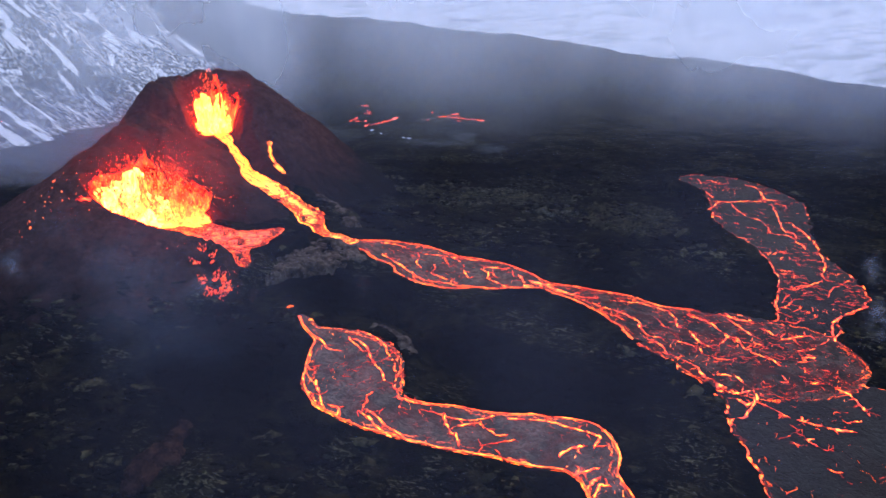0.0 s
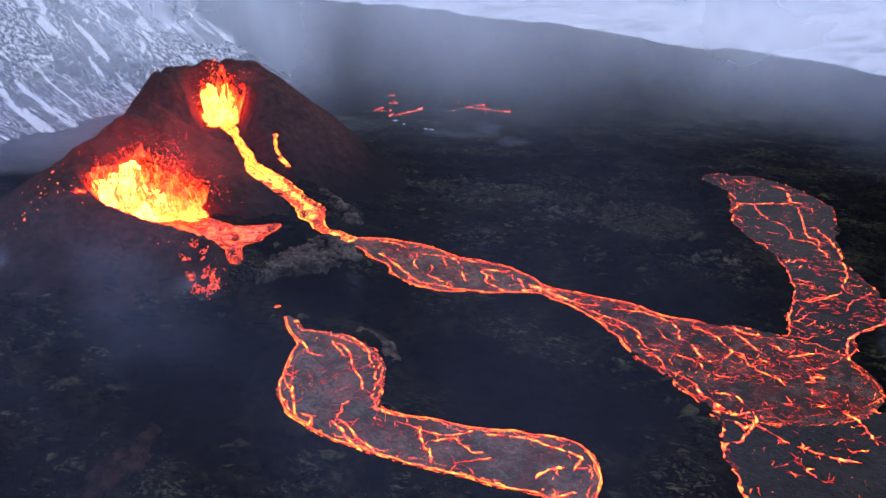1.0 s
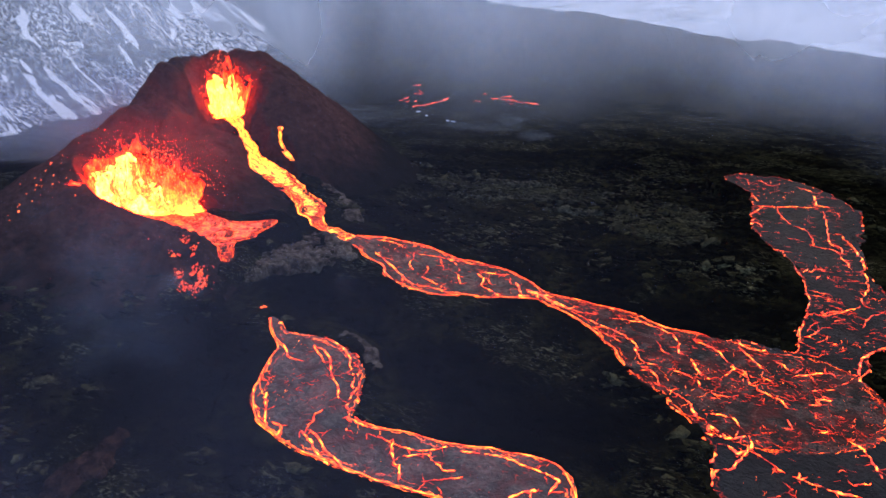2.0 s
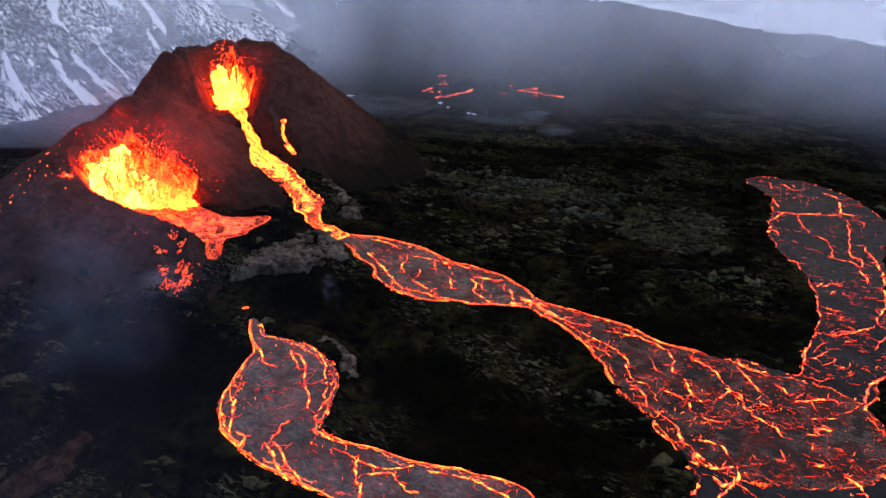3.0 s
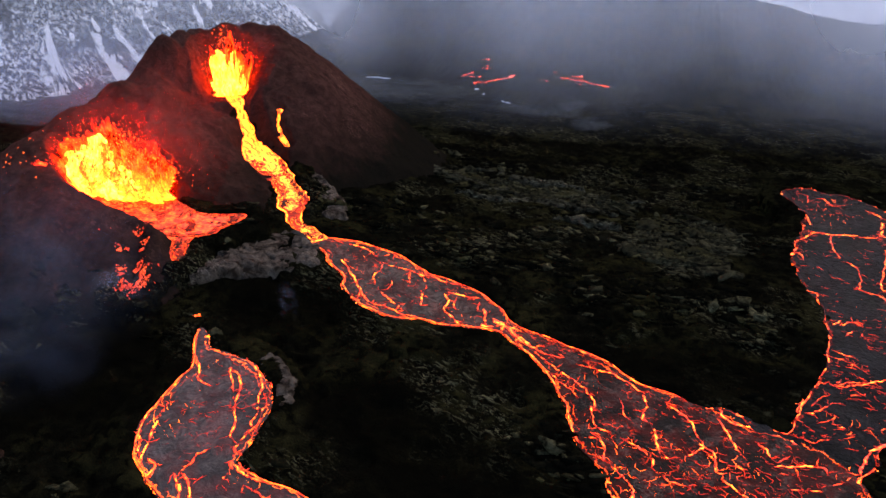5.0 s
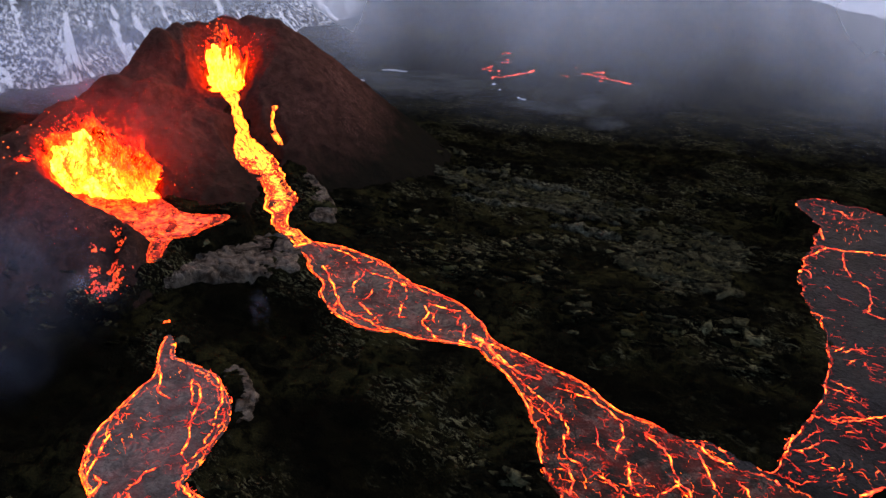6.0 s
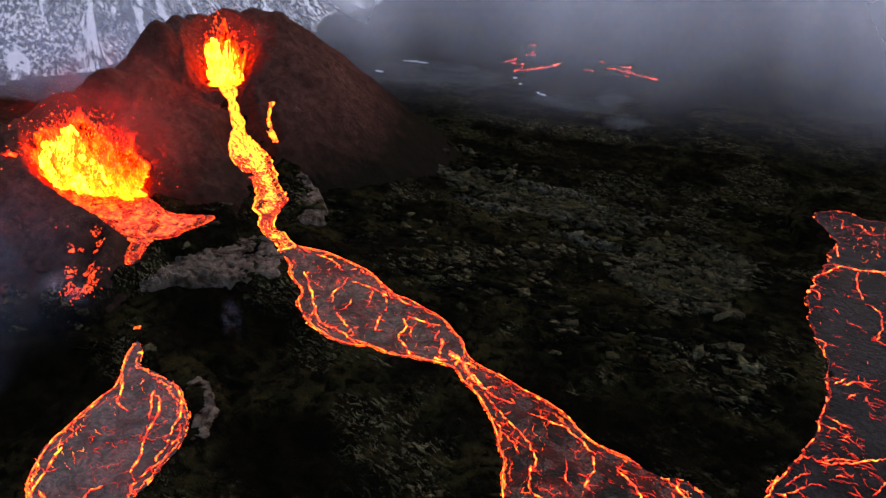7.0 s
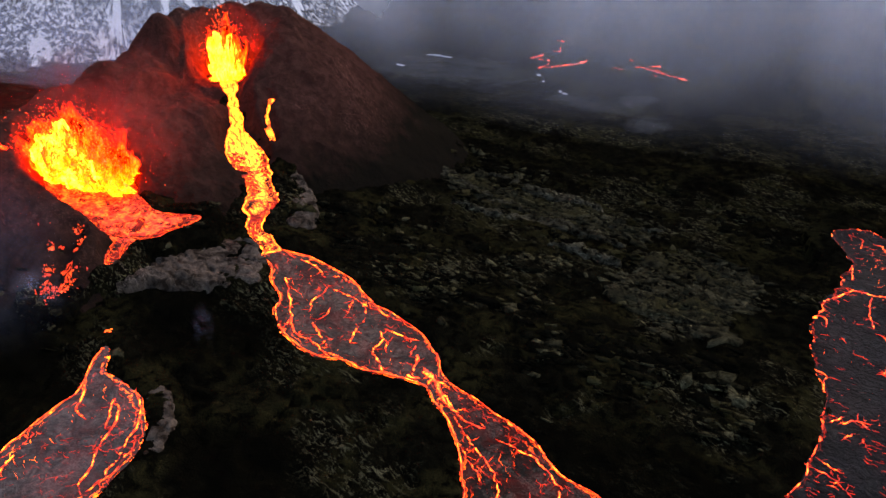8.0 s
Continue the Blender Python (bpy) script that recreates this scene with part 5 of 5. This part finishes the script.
# ---- far lava flows in the basin ----
def far_flow(at, seed, branches):
    """Branches of melt on the basin floor, each swelling to a bulb at its end. A branch: start, end, half width, bulb."""
    ob = thing("far_lava_flow", "small red lava flow far out in the basin", "lava flow", "far flows", at=(*at, 0))
    r = np.random.RandomState(seed)
    c, s_ = math.cos(0.4), math.sin(0.4)
    for x0, y0, x1, y1, wide, bulb in branches:
        n = 36
        t = np.linspace(0, 1, n)
        bend = r.normal(0, 1) * np.sin(t * math.pi) + 0.5 * fbm(t * 9 + seed, t * 0 + x0, 1.0, 3, seed)
        w = 0.32 * wide * (0.05 + 1.7 * r.rand(n) ** 2) * np.minimum(1, 4 * t + 0.15) + 1.05 * bulb * np.exp(-((t - 0.88) / 0.1) ** 2)
        w = w * np.sqrt(np.maximum(0, 1 - t ** 20)) + 0.02
        x, y = x0 + (x1 - x0) * t, y0 + (y1 - y0) * t + bend
        V, F = [], []
        for k in range(n):
            for side in (-1, -0.4, 0.4, 1):
                px, py = x[k] + 0.15 * w[k] * side, y[k] + 1.6 * w[k] * side
                px, py = px * c - py * s_, px * s_ + py * c
                z = float(ground_full(np.array([at[0] + px]), np.array([at[1] + py]))[0])
                V.append((px, py, z + (0.22 if abs(side) < 0.5 else 0.12)))
        for k in range(n - 1):
            for b in range(3):
                F.append((k * 4 + b, k * 4 + b + 1, k * 4 + b + 5, k * 4 + b + 4))
        mesh_object("streak", V, F, MAT_FAR, ob)
    return ob


far_flow((-31, 360), 81, [(-9, -8, 11, 7, 0.7, 1.1), (-12, 13, -4, 8, 0.6, 0.5), (-6, 1, -11, -9, 0.5, 0.8), (-2, -3, -6, -11, 0.4, 0.5), (-13, 11, -7, 16, 0.4, 0.5), (0, 33, 4, 33, 0.3, 0.2), (-2, 22, 1, 21, 0.3, 0.4), (2, 20, 1, 25, 0.2, 0.2), (3, 2, -1, -3, 0.5, 0.3)])
far_flow((3, 364), 82, [(-3, 8, 5, 0, 0.35, 0.3), (4, 4, 14, -9, 0.45, 0.6), (2, 1, 3, -5, 0.3, 0.9), (-13, 7, -9, 5, 0.5, 0.4), (-4, 16, -3, 15, 0.2, 0.2), (2, 8, 7, 7, 0.25, 0.3)])

# ---- remnants of snow and pale flats in the basin ----
MAT_SNOW = basalt("old_snow", (0.5, 0.52, 0.56), (0.78, 0.80, 0.84))


def low_patch(name, label, category, at, radii, turn, seed, mat, high):
    n = 40
    ang = np.linspace(0, 2 * math.pi, n, endpoint=False)
    V, F = [], []
    for ring, f in enumerate((0.15, 0.5, 0.8, 1.0)):
        wob = 1 + 0.45 * fbm(np.cos(ang) * 1.3 + seed, np.sin(ang) * 1.3, 1.0, 4, seed, 0.6)
        u, w = radii[0] * f * wob * np.cos(ang), radii[1] * f * wob * np.sin(ang)
        x, y = at[0] + u * math.cos(turn) - w * math.sin(turn), at[1] + u * math.sin(turn) + w * math.cos(turn)
        z = ground_full(x, y) + (high if ring < 3 else -0.3)
        V += list(zip(x, y, z))
    for a in range(3):
        for b in range(n):
            c = (b + 1) % n
            F.append((a * n + b, a * n + c, (a + 1) * n + c, (a + 1) * n + b))
    F.append(tuple(range(n))[::-1])
    return tagged(mesh_object(name, V, F, mat, flat=False), label, category)


for k, (x, y, a, b, turn) in enumerate([(-33, 334, 0.9, 0.7, 0.1), (-28, 325, 0.5, 0.7, 0.4), (-17.5, 312, 0.5, 1.3, 0.5), (-15, 309, 1.0, 0.4, 0.6), (-80, 342, 5.5, 0.6, 0.3), (-84, 316, 1.8, 0.5, 0.2)]):
    tagged(low_patch("snow_patch", "small remnant of white snow on dark lava", "snow", (x, y), (a, b), turn, 300 + k, MAT_SNOW, 0.35), group="snow remnants")

# ---- rubble ----
def slabs(name, label, count, seed, density, size, mat, box, kind="stuff", chunky=1.0):
    """Broken plates of old crust, tilted every way."""
    r = np.random.RandomState(seed)
    x, y = r.uniform(box[0], box[1], count * 8), r.uniform(box[2], box[3], count * 8)
    ok = r.rand(len(x)) < density(x, y)
    x, y = x[ok][:count], y[ok][:count]
    d, _ = nearest_flow(x, y, ("pond", "river", "delta", "arm", "fall", "vent", "spill"))
    ok = d > 0.9
    x, y = x[ok], y[ok]
    z = np.maximum(ground_full(x, y), cone_height(x, y))
    n = len(x)
    V = np.zeros((n, 11, 3))
    s = r.uniform(size[0], size[1], n) * (1 + 0.8 * (r.rand(n) < 0.08))
    ang0, squash = r.uniform(0, 6.3, n), r.uniform(0.3, 0.75, n)
    tx, ty = r.normal(0, 0.20, n), r.normal(0, 0.34, n)
    th = chunky * s * r.uniform(0.05, 0.12, n)
    for k in range(5):
        a = ang0 + 2 * math.pi * k / 5 + r.uniform(-0.35, 0.35, n)
        rad = s * r.uniform(0.45, 1.25, n)
        px, py = rad * np.cos(a), rad * np.sin(a) * squash
        pz = px * tx + py * ty
        V[:, k] = np.stack([x + px, y + py, z + pz - th], 1)
        V[:, 5 + k] = np.stack([x + px * 0.92, y + py * 0.92, z + pz + th * 0.6], 1)
    V[:, 10] = np.stack([x, y, z + th * 0.65], 1)
    F = []
    for k in range(5):
        l = (k + 1) % 5
        F += [(k, l, 5 + l), (k, 5 + l, 5 + k), (5 + k, 5 + l, 10)]
    F = (np.array(F)[None] + 11 * np.arange(n)[:, None, None]).reshape(-1, 3)
    ob = mesh_object(name, V.reshape(-1, 3), F, mat)
    return tagged(ob, label, "rubble", kind=kind)


def patchy(x, y):
    bare = 1 - smooth(0.5, 2.5, cone_height(x, y) - ground_height(x, y))
    black_patch = sum(np.exp(-(((x - a) / c) ** 2 + ((y - b) / d) ** 2)) for a, b, c, d in ((48, 130, 20, 10), (-34, 104, 18, 15), (-15, 127, 15, 10), (20, 97, 18, 10), (11, 111, 9, 7)))
    return smooth(0.08, 0.40, fbm(x, y, 18, 3, 91)) * (0.05 + 0.95 * smooth(0.0, 0.35, fbm(x, y, 5, 2, 92))) * np.clip(1 - 1.3 * black_patch, 0, 1) * bare


def old_field(x, y):
    bed = smooth(0.25, 0.6, np.exp(-((x - 47) / 11) ** 2 - ((y - 178) / 15) ** 2) + 0.25 * fbm(x, y, 9, 2, 94))
    band = np.exp(-((y - 200 + 0.25 * x - 0.004 * x * x) / 5) ** 2) * smooth(-14, -4, x) * (1 - smooth(25, 42, x))
    return np.clip((bed + 0.8 * band) * (0.4 + 0.9 * smooth(-0.3, 0.3, fbm(x, y, 5, 3, 93))), 0, 1)


def heaped(x, y):
    heaps = ((15, 172, 10, 5), (0, 172, 9, 4.5), (20, 154, 9, 5), (-2, 158, 8, 5), (46, 151, 9, 5), (-16, 172, 6, 6), (27, 172, 6, 4), (34, 148, 6, 4), (59, 151, 5, 6))
    return np.clip(sum(np.exp(-((x - a) / c) ** 2 - ((y - b) / d) ** 2) for a, b, c, d in heaps), 0, 1) * smooth(-0.05, 0.4, fbm(x, y, 4.5, 3, 95))


slabs("block_field", "heaps of tilted pale blocks of broken crust", 1000, 43, heaped, (0.4, 1.9), MAT_RUBBLE, (-52, 60, 104, 182), chunky=2.2)
slabs("rubble", "scattered broken plates of dark lava crust", 9000, 41, patchy, (0.35, 1.9), MAT_RUBBLE, (-95, 105, 66, 235))
slabs("slab_field", "bed of older pale grey slabs of lava", 4200, 42, old_field, (0.5, 2.1), MAT_SLAB, (-20, 75, 150, 225))

# ---- smoke and haze, as see-through sheets ----
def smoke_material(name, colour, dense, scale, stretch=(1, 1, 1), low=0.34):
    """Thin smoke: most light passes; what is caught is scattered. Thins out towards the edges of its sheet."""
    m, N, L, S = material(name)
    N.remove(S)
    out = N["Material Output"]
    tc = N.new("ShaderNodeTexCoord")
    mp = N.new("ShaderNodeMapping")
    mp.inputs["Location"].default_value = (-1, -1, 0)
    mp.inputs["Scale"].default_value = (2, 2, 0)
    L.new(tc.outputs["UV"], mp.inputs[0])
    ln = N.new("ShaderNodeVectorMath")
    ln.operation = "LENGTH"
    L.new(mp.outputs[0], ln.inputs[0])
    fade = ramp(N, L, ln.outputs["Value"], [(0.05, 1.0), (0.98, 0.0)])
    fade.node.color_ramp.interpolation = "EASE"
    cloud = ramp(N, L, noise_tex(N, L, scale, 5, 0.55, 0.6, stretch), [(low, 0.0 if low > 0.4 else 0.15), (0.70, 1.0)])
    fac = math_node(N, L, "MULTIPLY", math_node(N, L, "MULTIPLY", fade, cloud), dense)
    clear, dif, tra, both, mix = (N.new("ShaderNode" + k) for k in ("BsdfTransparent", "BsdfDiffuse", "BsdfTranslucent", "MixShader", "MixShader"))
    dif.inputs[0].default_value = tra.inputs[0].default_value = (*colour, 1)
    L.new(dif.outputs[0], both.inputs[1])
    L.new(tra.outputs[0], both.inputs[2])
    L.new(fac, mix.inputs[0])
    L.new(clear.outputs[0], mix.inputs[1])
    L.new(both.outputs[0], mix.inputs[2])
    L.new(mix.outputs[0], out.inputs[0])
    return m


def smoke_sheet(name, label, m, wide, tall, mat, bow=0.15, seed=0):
    """A billowing see-through sheet, bowed and rippled, in place of smoke and haze."""
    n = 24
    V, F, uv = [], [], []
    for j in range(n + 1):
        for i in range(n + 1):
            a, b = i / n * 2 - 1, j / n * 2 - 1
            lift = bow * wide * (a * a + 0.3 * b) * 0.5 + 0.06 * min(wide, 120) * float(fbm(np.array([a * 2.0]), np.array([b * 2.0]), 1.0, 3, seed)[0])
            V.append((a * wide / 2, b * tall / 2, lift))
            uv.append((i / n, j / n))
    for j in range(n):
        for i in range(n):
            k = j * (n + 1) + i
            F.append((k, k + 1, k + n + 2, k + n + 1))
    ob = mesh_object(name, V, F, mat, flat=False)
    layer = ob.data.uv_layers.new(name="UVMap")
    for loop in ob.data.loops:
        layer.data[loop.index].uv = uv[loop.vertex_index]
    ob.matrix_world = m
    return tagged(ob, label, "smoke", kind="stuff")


# Far haze is not in the air: upright see-through sheets imitate it.
HAZE = smoke_material("pale_haze", (0.73, 0.80, 0.95), 0.43, 0.012, (1, 1, 0.6))
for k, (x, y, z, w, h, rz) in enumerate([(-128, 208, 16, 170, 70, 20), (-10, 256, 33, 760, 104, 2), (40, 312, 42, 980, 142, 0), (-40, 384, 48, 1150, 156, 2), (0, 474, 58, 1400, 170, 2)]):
    smoke_sheet("haze_sheet", "upright see-through sheet imitating haze over the far lava field", pose(x, y, z, 90, 0, rz), w, h, HAZE, 0.03, 100 + k)
LILAC = smoke_material("lilac_smoke", (0.66, 0.64, 0.90), 0.36, 0.02, (1, 1, 0.6), low=0.2)
smoke_sheet("haze_sheet", "lilac smoke lying between the cone and the snow", pose(-128, 212, 6, 90, 0, 22), 130, 46, LILAC, 0.03, 108)
# Haze of the early view: one faint sheet added near the camera's start.
NEAR = smoke_material("blue_haze", (0.44, 0.54, 0.95), 0.088, 0.03)
for k, (x, y, z, w, h) in enumerate([(-2, 25, 55, 52, 60)]):
    smoke_sheet("haze_veil", "very thin bluish sheet added to imitate haze in the early view", pose(x, y, z, 88, 0, 4), w, h, NEAR, 0.03, 160 + k)
WISP = smoke_material("faint_fume", (0.62, 0.70, 0.95), 0.10, 0.5, low=0.45)
smoke_sheet("fume", "faint wisp of fume over the black ground below the dome", pose(-14.5, 124.5, 3, 60, 0, 40), 4.0, 8.0, WISP, 0.1, 150)
BLUE = smoke_material("bluish_smoke", (0.50, 0.60, 0.85), 0.105, 0.06, low=0.40)
for k, (x, y, z, w, h, rx, rz) in enumerate([(-50, 116, 9, 52, 34, 40, 5), (-62, 124, 11, 50, 26, 50, -8), (-44, 101, 6, 38, 22, 36, -6), (80, 110, 8, 28, 22, 50, 10)]):
    smoke_sheet("smoke_wisp", "bluish smoke hanging over the foot of the cone", pose(x, y, z, rx, 0, rz), w, h, BLUE, 0.08, 120 + k)
DRIFT = smoke_material("drifting_blue_smoke", (0.60, 0.68, 0.92), 0.30, 0.035, (1, 1, 0.7), low=0.30)
smoke_sheet("haze_sheet", "blue smoke drifting over the edge of the lava lobe", pose(126, 200, 30, 84, 0, -24), 130, 74, DRIFT, 0.05, 109)
PUFF = smoke_material("white_fume", (0.70, 0.77, 0.95), 0.26, 0.35, low=0.42)
for k, (x, y, z, w, h) in enumerate([(-41, 119, 5, 12, 8), (73, 112, 4, 9, 10), (83, 133, 4, 7, 9), (-75, 120, 9, 8, 7), (-82, 183, 22, 8, 14)]):
    smoke_sheet("fume", "small wisp of pale fume rising from the crust", pose(x, y, z, 60, 0, 15), w, h, PUFF, 0.1, 140 + k)
# Firelight on this smoke is painted: its own colour is dark red.
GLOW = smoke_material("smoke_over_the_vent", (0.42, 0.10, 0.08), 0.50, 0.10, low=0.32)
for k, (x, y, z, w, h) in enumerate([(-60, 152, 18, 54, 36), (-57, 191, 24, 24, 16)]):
    smoke_sheet("smoke_plume", "thin smoke over the vent, firelight put into its red colour", pose(x, y, z, 62, 0, 22), w, h, GLOW, 0.1, 170 + k)
